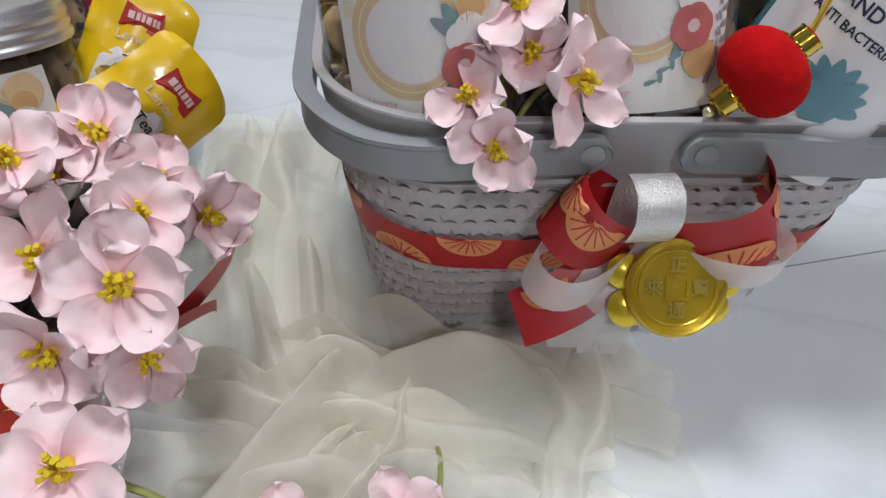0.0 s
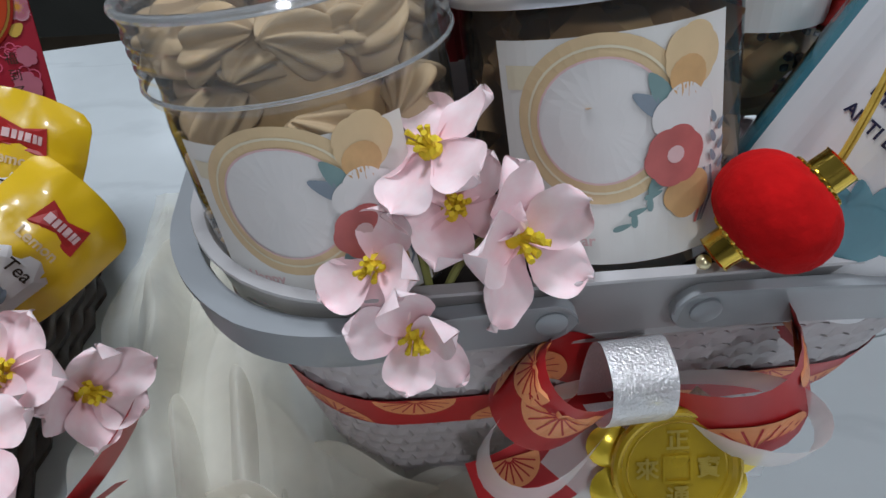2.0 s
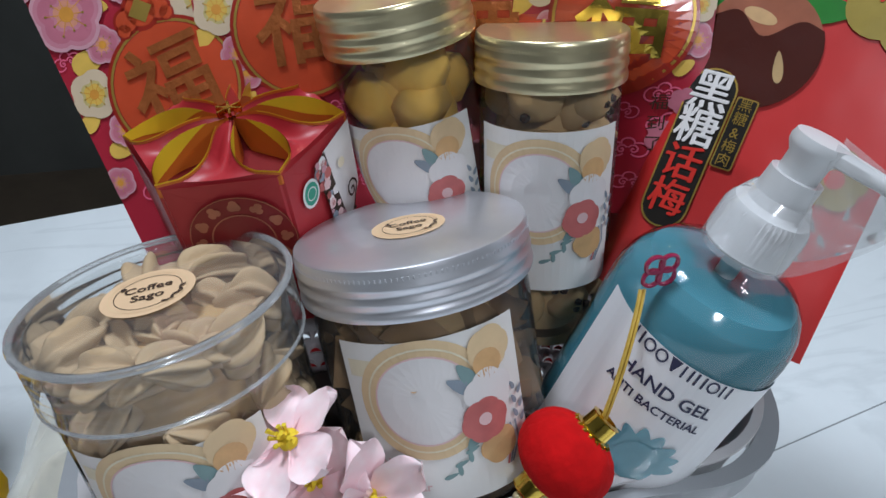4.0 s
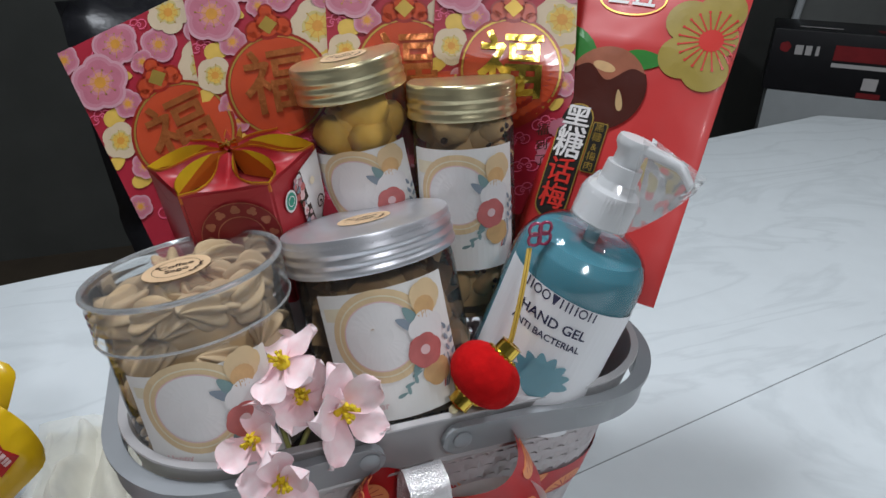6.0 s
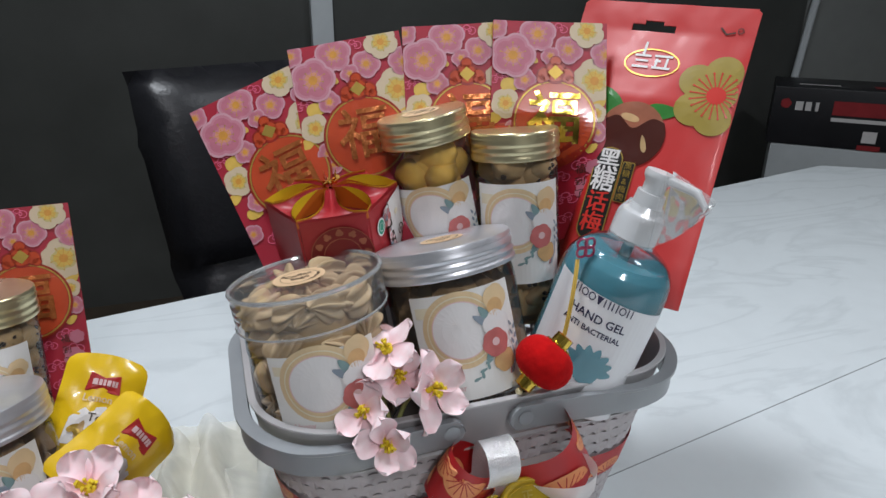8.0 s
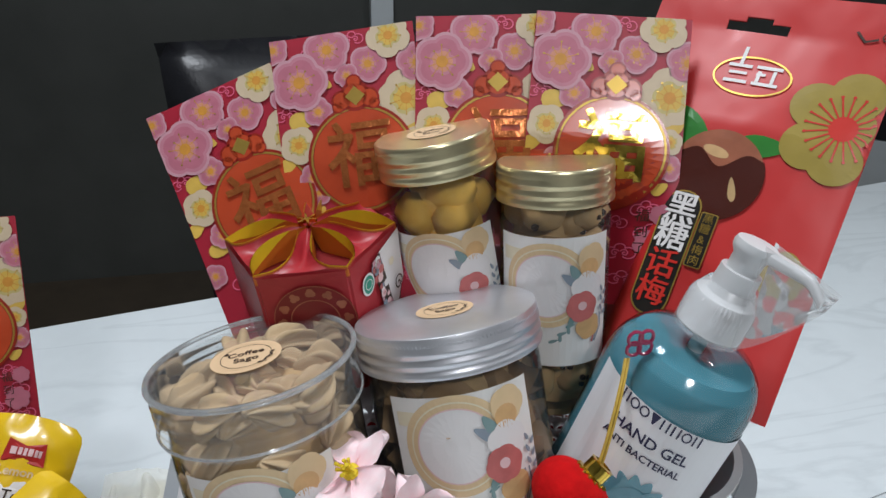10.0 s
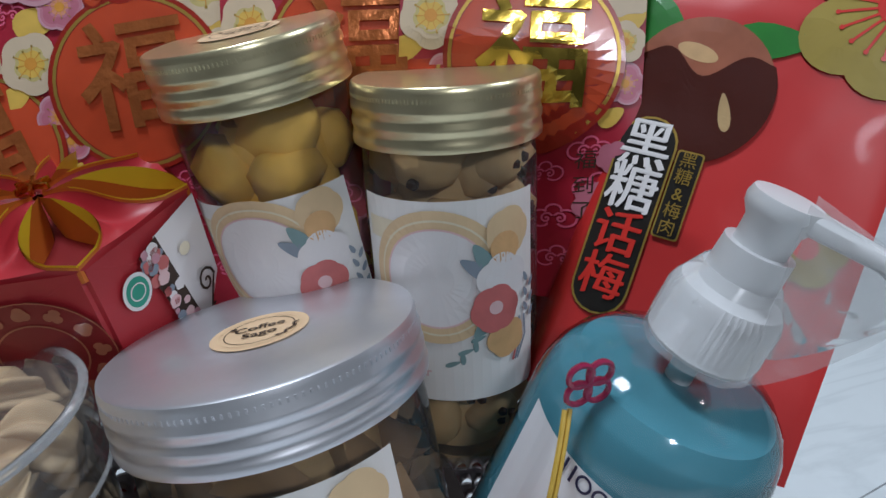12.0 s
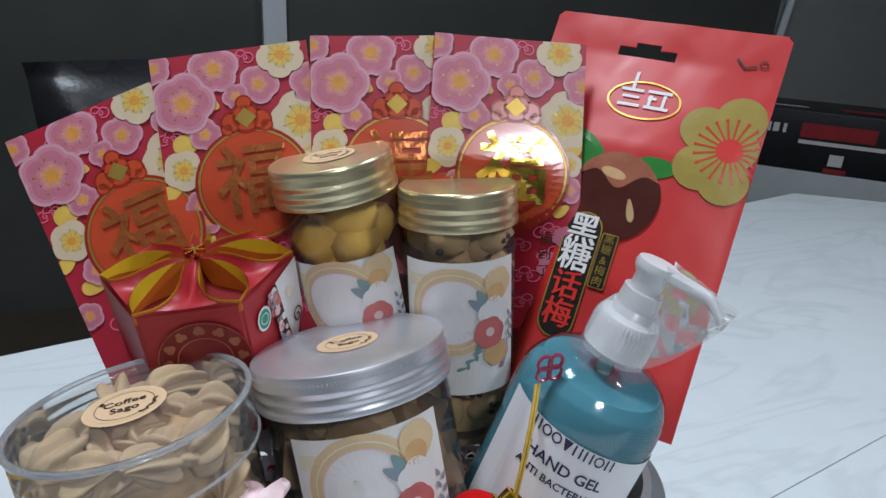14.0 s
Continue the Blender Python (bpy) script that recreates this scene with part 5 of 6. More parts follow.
def jar(top, lean, turn, r, height, lid, kind, label, seed, lab=(0.066, 0.07, 0.03), lab_turn=0.0, sticker_at=(0, 0), sticker_r=0.0, sticker_rot=0.0, text=True):
    """A clear screw-top jar; top is the lid's upper centre, lab is width, height and how far under the top it begins."""
    axis = Vector(lean).normalized()
    m = axis_pose(Vector(top) - axis * height, lean, turn)
    t = thing("cookie_jar", label, "jar", m=m, group="cookie jars")
    lid_h = {"clear": 0.026, "silver": 0.019, "gold": 0.019}[lid]
    zb = height - lid_h
    rb = r * 0.955
    bm = bmesh.new()
    lathe(bm, [(0, 0.0012), (rb * 0.90, 0.0), (rb * 0.97, 0.002), (rb, 0.006), (rb, zb - 0.012), (rb * 0.985, zb - 0.006), (rb * 0.965, zb - 0.001), (rb * 0.965, height - 0.003)], 72)
    part("clear_body", bm, M["pet"], t, "clear plastic jar body").visible_shadow = False
    bm = bmesh.new()
    if lid == "clear":
        rows = [(r, zb - 0.002), (r * 1.012, zb), (r * 1.012, zb + 0.004), (r, zb + 0.005)]
        for k in range(3):
            z = zb + 0.006 + 0.0045 * k
            rows += [(r, z), (r * 1.012, z + 0.0008), (r * 1.012, z + 0.0022), (r, z + 0.003)]
        rows += [(r, height - 0.005), (r * 1.015, height - 0.003), (r * 1.012, height - 0.0005), (r * 0.985, height), (r * 0.965, height - 0.0008), (r * 0.95, height - 0.0025), (r * 0.94, height - 0.003), (0, height - 0.003)]
        lathe(bm, rows, 72)
        lidob = part("lid", bm, M["ridged"], t, "clear plastic screw lid with ridges")
        lidob.visible_shadow = False
        bm = bmesh.new()
        for rr, z, w in ((r * 1.004, height - 0.0014, 0.0014), (r * 1.010, zb + 0.001, 0.0007)):
            lathe(bm, [(rr + w * math.cos(q), z + w * math.sin(q)) for q in (2 * math.pi * i / 8 for i in range(9))], 72)
        part("lid_rim", bm, M["lidrim"], lidob, "hazy rolled rim of the clear lid").visible_shadow = False
        surf = height - 0.0028
    else:
        rows = [(r * 0.985, zb - 0.002), (r * 1.012, zb - 0.002), (r * 1.018, zb - 0.0005), (r * 1.012, zb + 0.001), (r, zb + 0.002), (r * 1.0, zb + 0.0035), (r * 1.012, zb + 0.0045), (r * 1.012, zb + 0.006), (r * 0.995, zb + 0.0075),
                (r * 0.995, zb + 0.009), (r * 1.01, zb + 0.010), (r * 1.01, zb + 0.0115), (r * 0.998, zb + 0.013), (r * 1.0, height - 0.0025), (r * 0.99, height - 0.0006), (r * 0.97, height), (0, height)]
        lathe(bm, rows, 72)
        lidob = part("lid", bm, M["silver" if lid == "silver" else "goldlid"], t, "%s screw lid with rolled ridges" % ("brushed silver" if lid == "silver" else "gold-coloured"))
        ridge = bmesh.new()
        for k in range(150):
            a = 2 * math.pi * k / 150
            box(ridge, (-0.0003, -0.0004, 0), (0.0003, 0.0001, 0.0014), 0, Matrix.Rotation(a, 4, "Z") @ Matrix.Translation((0, r * 1.0005, height - 0.0050)))
        part("knurl", ridge, M["silver" if lid == "silver" else "goldlid"], lidob, smooth=False)
        surf = height
    if sticker_r:
        p = Print(lambda u, v, h: Vector((u, v, surf + 0.0003 + h)))
        round_sticker(p, sticker_at[0], sticker_at[1], sticker_r, 1, sticker_rot)
        p.done("lid_sticker", lidob, "round kraft sticker lettered Coffee Sago")
    w, h, drop = lab
    zc = height - drop - h / 2
    rl = rb + 0.0006
    off = radians(lab_turn) * rl
    base = on_round(rl)
    surface = lambda u, v, hh: base(u + off, zc + v, hh)
    p = Print(surface)
    p.rect(-w / 2, -h / 2, w / 2, h / 2, M["paper"], 0, 20, 6)
    label_design(p, w, h, 1, text)
    p.done("paper_label", t, "cream paper label with an ochre wreath and roses")
    jar_contents(t, rb, 0.003, height - (0.009 if lid == "clear" else lid_h + 0.004), kind, seed)
    return t


jar((-0.111, -0.033, 0.263), (-0.13, 0.15, 1), -6, 0.0495, 0.104, "clear", "piped", "clear lidded jar of pale piped coffee cookies", 3, (0.072, 0.062, 0.037), 0, (-0.004, 0.004), 0.0175, 0.15)
jar((-0.0115, -0.019, 0.270), (-0.13, 0.30, 1), -11, 0.0490, 0.112, "silver", "flake", "clear jar of brown flakes with a silver lid", 5, (0.074, 0.074, 0.030), 0, (0.0, -0.002), 0.0155, 0.1)
jar((-0.0050, 0.0500, 0.348), (-0.20, 0.08, 1), -24, 0.0345, 0.140, "gold", "gold", "tall clear jar of golden cookies with a gold lid", 8, (0.068, 0.066, 0.051), 0, (0.0, 0.0), 0.0145, 0.2)
jar((0.0620, 0.0235, 0.3365), (-0.04, 0.12, 1), -22, 0.0338, 0.150, "gold", "nut", "tall clear jar of brown cookies with a gold lid", 11, (0.071, 0.078, 0.037), 0)


# ---- red packets ----
def blossom_print(p, x, y, r, tone, layer, rot):
    steps = {"pink": ((1.0, "blosslight"), (0.90, "blossmid"), (0.78, "blosspink"), (0.46, "blossmid"), (0.36, "blosspeach")), "cream": ((1.0, "blosscream"), (0.72, "blosscream"), (0.56, "blossivory"), (0.44, "blossamber"))}[tone]
    for k, (f, name) in enumerate(steps):
        p.bloom(x, y, r * f, M[name], layer + 0.25 * k, rot, 5, 0.17 + 0.03 * k, 40)
    p.disc(x, y, r * 0.20, M["blossheart"], layer + 2, n=12, rings=1)
    for k in range(10):
        a = rot + 2 * math.pi * (k + 0.5) / 10
        q = r * (0.44 if k % 2 else 0.56)
        p.line([(x + r * 0.2 * math.cos(a), y + r * 0.2 * math.sin(a)), (x + q * math.cos(a), y + q * math.sin(a))], r * 0.022, M["blossheart"], layer + 2)
        p.disc(x + q * math.cos(a), y + q * math.sin(a), r * 0.035, M["goldprint"], layer + 3, n=6, rings=1)


def swirl(p, x, y, r, material, layer):
    for s in (-1, 1):
        p.line([(x + s * (0.3 * r + 0.30 * r * q / 12 * math.cos(q * 0.75)), y + 0.30 * r * (q / 12) * math.sin(q * 0.75)) for q in range(13)], r * 0.10, material, layer)
        p.line([(x + s * (0.55 * r + 0.45 * r * math.cos(a)), y + 0.42 * r * math.sin(a)) for a in (radians(-140 + 22 * q) for q in range(13))], r * 0.10, material, layer)
    p.line([(x + 0.34 * r * math.cos(a), y + 0.42 * r + 0.28 * r * math.sin(a)) for a in (radians(-20 + 20 * q) for q in range(12))], r * 0.10, material, layer)


PW, PH = 0.0905, 0.170


def packet(tl, ex, ey, en, bend, label, depth, catches_glare):
    m = Matrix((ex, ey, en)).transposed().to_4x4()
    m.translation = tl
    t = thing("red_packet", label, "envelope", m=m, group="fan of red packets")

    def sheet(u, v, h):
        """u from the left edge, v down from the top edge."""
        q = min(1.0, max(0.0, (-v / PH - 0.42) / 0.3)) * min(1.0, max(0.0, (1.0 - u / PW) / 0.45))
        q = q * q * (3 - 2 * q)
        return Vector((min(max(u, 0.0003), PW - 0.0003) if h else u, min(v, -0.0003) if h else v, h - bend * q))

    bm = bmesh.new()
    grid(bm, lambda a, b: sheet(a * PW, -PH * (1 - b), 0), 50 if bend else 14, 80 if bend else 20)
    grid(bm, lambda a, b: sheet((1 - a) * PW, -PH * (1 - b), -0.0014), 14, 20)
    card = part("card", bm, M["crimson"], t)
    p = Print(lambda u, v, h: sheet(u, v, 0.0005 + h * 0.35))
    for k, (x, y, r) in enumerate(((0.022, -0.014, 0.008), (0.052, -0.006, 0.007), (0.090, -0.060, 0.008), (0.006, -0.048, 0.007), (0.034, -0.058, 0.008), (0.088, -0.090, 0.008))):
        swirl(p, x, y, r, M["cloudpink"], 1)
    for k, (x, y, r, a) in enumerate(((0.066, -0.015, 0.016, 0.3), (0.016, -0.052, 0.018, 0.1), (0.086, -0.063, 0.014, 0.8), (0.004, -0.078, 0.013, 0.4), (0.030, -0.030, 0.014, -0.5), (0.012, -0.096, 0.013, -0.3), (0.080, -0.100, 0.010, 0.6))):
        p.leaf(x, y, r, r * 0.62, a, M["blossamber"], 2)
    spots = [(0.090, -0.026, 0.0130, "pink"), (0.046, -0.028, 0.0080, "pink"), (0.026, -0.048, 0.0095, "pink"), (0.002, -0.006, 0.0100, "pink"), (0.060, -0.0225, 0.0120, "pink"), (0.0356, -0.0105, 0.0150, "pink"), (0.0745, -0.0070, 0.0140, "cream"),
             (0.0163, -0.0285, 0.0185, "pink"), (0.081, -0.047, 0.0180, "cream"), (0.0115, -0.067, 0.0120, "cream"), (0.083, -0.073, 0.0078, "cream"), (0.018, -0.088, 0.0085, "pink"), (0.084, -0.088, 0.0080, "pink"), (0.004, -0.110, 0.0080, "pink")]
    for k, (x, y, r, tone) in enumerate(spots):
        blossom_print(p, x, y, r, tone, 3 + 4 * (k % 4), 0.5 * k + 0.3)
    for k, (x, y, r) in enumerate(((0.074, -0.112, 0.009), (0.060, -0.120, 0.008), (0.078, -0.126, 0.010), (0.064, -0.138, 0.010), (0.080, -0.144, 0.010), (0.066, -0.154, 0.009), (0.040, -0.130, 0.010), (0.020, -0.120, 0.010), (0.022, -0.146, 0.010), (0.079, -0.159, 0.009), (0.072, -0.006, 0.006), (0.040, -0.012, 0.006))):
        swirl(p, x, y, r * 0.8, M["cloudpink"], 1)
    for x, y, r in ((0.078, -0.132, 0.0085), (0.082, -0.115, 0.006), (0.024, -0.134, 0.008), (0.050, -0.146, 0.008)):
        p.bloom(x, y, r, M["blosspink"], 18, 0.3, 6, 0.2)
    for k, ch in enumerate("福到了"):
        p.text(ch, 0.073, -0.116 - 0.0095 * k, 0.0075, M["ink"], 22)
    # round seal under a knot
    cx, cy = 0.050, -0.080
    p.disc(cx, cy, 0.0335, M["sealdark"], 19, n=44, rings=4)
    p.ring(cx, cy, 0.0305, 0.0318, M["goldprint"], 20)
    p.disc(cx, cy, 0.0300, M["sealred"], 20, n=44, rings=4)
    for dx, dy, r in ((0, 0.0385, 0.0095), (-0.0085, 0.0365, 0.0065), (0.0085, 0.0365, 0.0065), (0, 0.0470, 0.0050), (-0.011, 0.0330, 0.0040), (0.011, 0.0330, 0.0040)):
        p.disc(cx + dx, cy + dy, r, M["sealdark"], 21, n=18, rings=2)
        p.disc(cx + dx, cy + dy, r * 0.78, M["sealred"], 22, n=18, rings=2)
    p.poly([(cx, cy + 0.0445), (cx + 0.0062, cy + 0.0385), (cx, cy + 0.0325), (cx - 0.0062, cy + 0.0385)], M["goldprint"], 24, None, 2)
    p.done("blossom_print", card, "pink and cream plum blossoms, clouds and a round seal")
    g = Print(lambda u, v, h: sheet(u, v, 0.0026 + h + 0.00012 * math.sin(u * 500) * math.cos(v * 400)))
    # same gold print: bright copy for the glare, dim copy for unlit packets
    g.text("福", cx, cy, 0.043, M["gold"] if catches_glare else M["golddim"], 0, bold=0.0006)
    g.done("gold_character", card, "embossed gold character")
    return t


EN = Vector((-0.2915, -0.8462, 0.4461)).normalized()
EX = Vector((0.9455, -0.3257, 0.0)).normalized()
EY = EN.cross(EX)
for k, (tl, turn, bend) in enumerate((((-0.1735, 0.1245, 0.3440), 27, 0.0), ((-0.0940, 0.1215, 0.3900), 11, 0.004), ((-0.0050, 0.0998, 0.4072), 3.5, 0.02), ((0.0645, 0.0779, 0.4112), -1.5, 0.032))):
    a = radians(turn)
    ex = EX * math.cos(a) + EY * math.sin(a)
    ey = EY * math.cos(a) - EX * math.sin(a)
    packet(Vector(tl) + EN * (0.0016 * k - 0.004 + 0.003 * (k == 3)), ex, ey, EN, bend, "crimson paper packet with plum blossoms and a gold character, fanned out", k, k == 3)


# ---- the red snack pouch ----
def pouch():
    n = Vector((-0.6618, -0.5657, 0.492)).normalized()
    ex = Vector((0.0879, -0.1073, -0.005)).normalized()
    ex = (ex - n * ex.dot(n)).normalized()
    ey = n.cross(ex)
    m = Matrix((ex, ey, n)).transposed().to_4x4()
    m.translation = Vector((0.1503, 0.0832, 0.4311)) - n * 0.006
    t = thing("snack_pouch", "glossy red snack pouch with a plum picture and a hang hole", "pouch", m=m)
    W, H = 0.1375, 0.232

    def sheet(u, v, h, side=1):
        x, y = u / W, -v / H
        puff = 0.010 * (max(0, math.sin(math.pi * min(1, max(0, x)))) ** 0.7) * max(0.0, min(1, (y - 0.10) / 0.25)) * side
        q = min(1.0, max(0.0, (y - 0.35) / 0.3)) * min(1.0, max(0.0, (0.36 - x) / 0.22))
        ripple = 0.0007 * noise.noise((x * 6, y * 9, 2)) + 0.0002 * noise.noise((x * 14, y * 22, 5))
        return Vector((u, v, h + puff + ripple * (1 if side > 0 else 0) - 0.045 * q * q * (3 - 2 * q)))

    # front and back, with the hang hole cut through the header
    us = [W / 56 * k for k in range(57)]
    vs = [-0.003 * k for k in range(79)]
    bm = bmesh.new()
    for side, h in ((1, 0.0), (-1, -0.0012)):
        g = {}
        for i, u in enumerate(us):
            for j, v in enumerate(vs):
                uu, vv = u, v
                if j == 0 and i in (0, len(us) - 1):
                    uu, vv = (0.0025, -0.0008) if i == 0 else (W - 0.0025, -0.0008)
                g[i, j] = bm.verts.new(sheet(uu, vv, h, side))
        for i in range(len(us) - 1):
            for j in range(len(vs) - 1):
                if 18 <= i <= 31 and j in (6, 7) or 22 <= i <= 27 and j in (5, 6):
                    continue
                q = (g[i, j + 1], g[i + 1, j + 1], g[i + 1, j], g[i, j])
                bm.faces.new(q if side > 0 else q[::-1])
    part("film", bm, M["pouch"], t, "glossy red printed film")
    p = Print(lambda u, v, h: sheet(u, v, h * 0.5 + 0.0007))
    # brand mark as plain strokes in an ochre outline
    p.line([(0.069 + 0.021 * math.cos(a), -0.052 + 0.012 * math.sin(a)) for a in (radians(12 * q) for q in range(31))], 0.0011, M["goldprint"], 1)
    for k, (x, y, w, h) in enumerate(((0.047, -0.040, 0.013, 0.0020), (0.0485, -0.0445, 0.010, 0.0018), (0.047, -0.0500, 0.013, 0.0020), (0.0525, -0.039, 0.002, 0.012), (0.0625, -0.0395, 0.014, 0.0020), (0.0635, -0.0440, 0.005, 0.0018), (0.0625, -0.0500, 0.014, 0.0020), (0.0640, -0.0480, 0.002, 0.007), (0.0720, -0.0480, 0.0018, 0.008))):
        p.rect(x + 0.0075, y - 0.007, x + 0.0075 + w, y - 0.007 + h, M["prinwhite"], 2, 2, 2)
    # olive blossom
    gx, gy = 0.1225, -0.0720
    for k in range(5):
        a = radians(90 + 72 * k - 12)
        p.disc(min(gx + 0.0180 * math.cos(a), W - 0.0138), gy + 0.0195 * math.sin(a), 0.0134, M["olive"], 1 + 0.2 * k, n=24, rings=3)
    p.disc(gx, gy, 0.0070, M["redink"], 4, n=20, rings=2)
    for k in range(20):
        a = 2 * math.pi * k / 20
        p.line([(min(W - 0.002, gx + r * math.cos(a)), gy + r * math.sin(a)) for r in (0.0065, 0.012, 0.0180)], 0.0009, M["redink"], 5)
        p.disc(min(W - 0.002, gx + 0.0182 * math.cos(a)), gy + 0.0182 * math.sin(a), 0.0009, M["redink"], 6, n=6, rings=1)
    # plum half dipped in dark sugar, two leaves
    px, py = 0.0695, -0.1125
    p.leaf(px - 0.022, py + 0.024, 0.030, 0.016, 2.2, M["leaf"], 1)
    p.leaf(px + 0.019, py + 0.021, 0.026, 0.0125, 0.15, M["leaf"], 1)
    p.disc(px, py, 0.0258, M["plum"], 3, ry=0.0262, n=48, rings=5)
    p.disc(px - 0.003, py + 0.013, 0.0075, M["prinorange"], 4, ry=0.0030, n=28, rings=3, rot=-0.2)
    rim = [(px + 0.0264 * math.cos(q), py + 0.0268 * math.sin(q)) for q in (radians(160 + 228 * k / 30) for k in range(31))]
    (x0, y0), (x1, y1) = rim[-1], rim[0]
    rim += [(x0 + (x1 - x0) * s, y0 + (y1 - y0) * s + 0.0060 * math.sin(math.pi * s) * math.sin(9 * s + 0.6)) for s in (k / 24 for k in range(1, 24))]
    p.poly(rim, M["choc"], 6, (px + 0.001, py - 0.009), 6)
    p.leaf(px + 0.012, py - 0.006, 0.014, 0.004, 1.9, M["cookiebrown"], 8)
    # black name plate with characters, slanting
    def plate(pts, material, layer):
        p.poly(pts, material, layer, None, 10)
    def tilt(x, y):
        return (0.0600 + x, -0.1600 + y)
    def slab_(x0, y0, x1, y1, r):
        pts = []
        for cx, cy, s in ((x1 - r, y1 - r, 0), (x0 + r, y1 - r, 90), (x0 + r, y0 + r, 180), (x1 - r, y0 + r, 270)):
            pts += [tilt(cx + r * math.cos(radians(s + 18 * q)), cy + r * math.sin(radians(s + 18 * q))) for q in range(6)]
        fine = []
        for q, w in zip(pts, pts[1:] + pts[:1]):
            k = max(1, int(math.hypot(w[0] - q[0], w[1] - q[1]) / 0.003))
            fine += [(q[0] + (w[0] - q[0]) * i / k, q[1] + (w[1] - q[1]) * i / k) for i in range(k)]
        return fine
    plate(slab_(-0.0106, -0.0400, 0.0106, 0.0350, 0.0100), M["goldprint"], 7)
    plate(slab_(-0.0098, -0.0392, 0.0098, 0.0342, 0.0094), M["plate"], 9)
    plate(slab_(0.0112, -0.0065, 0.0206, 0.0255, 0.0012), M["goldprint"], 8)
    plate(slab_(0.0118, -0.0059, 0.0200, 0.0249, 0.0010), M["plate"], 10)
    for ch, y, ink, size in (("黑", 0.0235, "prinwhite", 0.0190), ("糖", 0.0070, "prinwhite", 0.0190), ("话", -0.0100, "redink", 0.0175), ("梅", -0.0268, "redink", 0.0175)):
        for q in (-1, 0, 1):
            p.text(ch, *tilt(0.00035 * q, y + 0.0002 * q), size, M[ink], 16.5 + q, 0.0, 1.0, 0.0)
    for k, ch in enumerate("黑糖&梅肉"):
        p.text(ch, *tilt(0.0159, 0.0220 - 0.0062 * k), 0.0062, M["goldprint"], 18, 0.0)
    # tear mark
    p.line([(0.112, -0.017), (0.117, -0.022), (0.123, -0.020)], 0.0013, M["ink"], 2)
    p.ring(0.1265, -0.0185, 0.0016, 0.0023, M["ink"], 2, n=14)
    p.bloom(0.1195, -0.156, 0.0135, M["olive"], 2, 0.3, 5, 0.2)
    p.disc(0.1195, -0.156, 0.004, M["redink"], 4, n=18, rings=2)
    p.done("pouch_print", t, "plum picture, name plate with characters and olive blossom")


pouch()


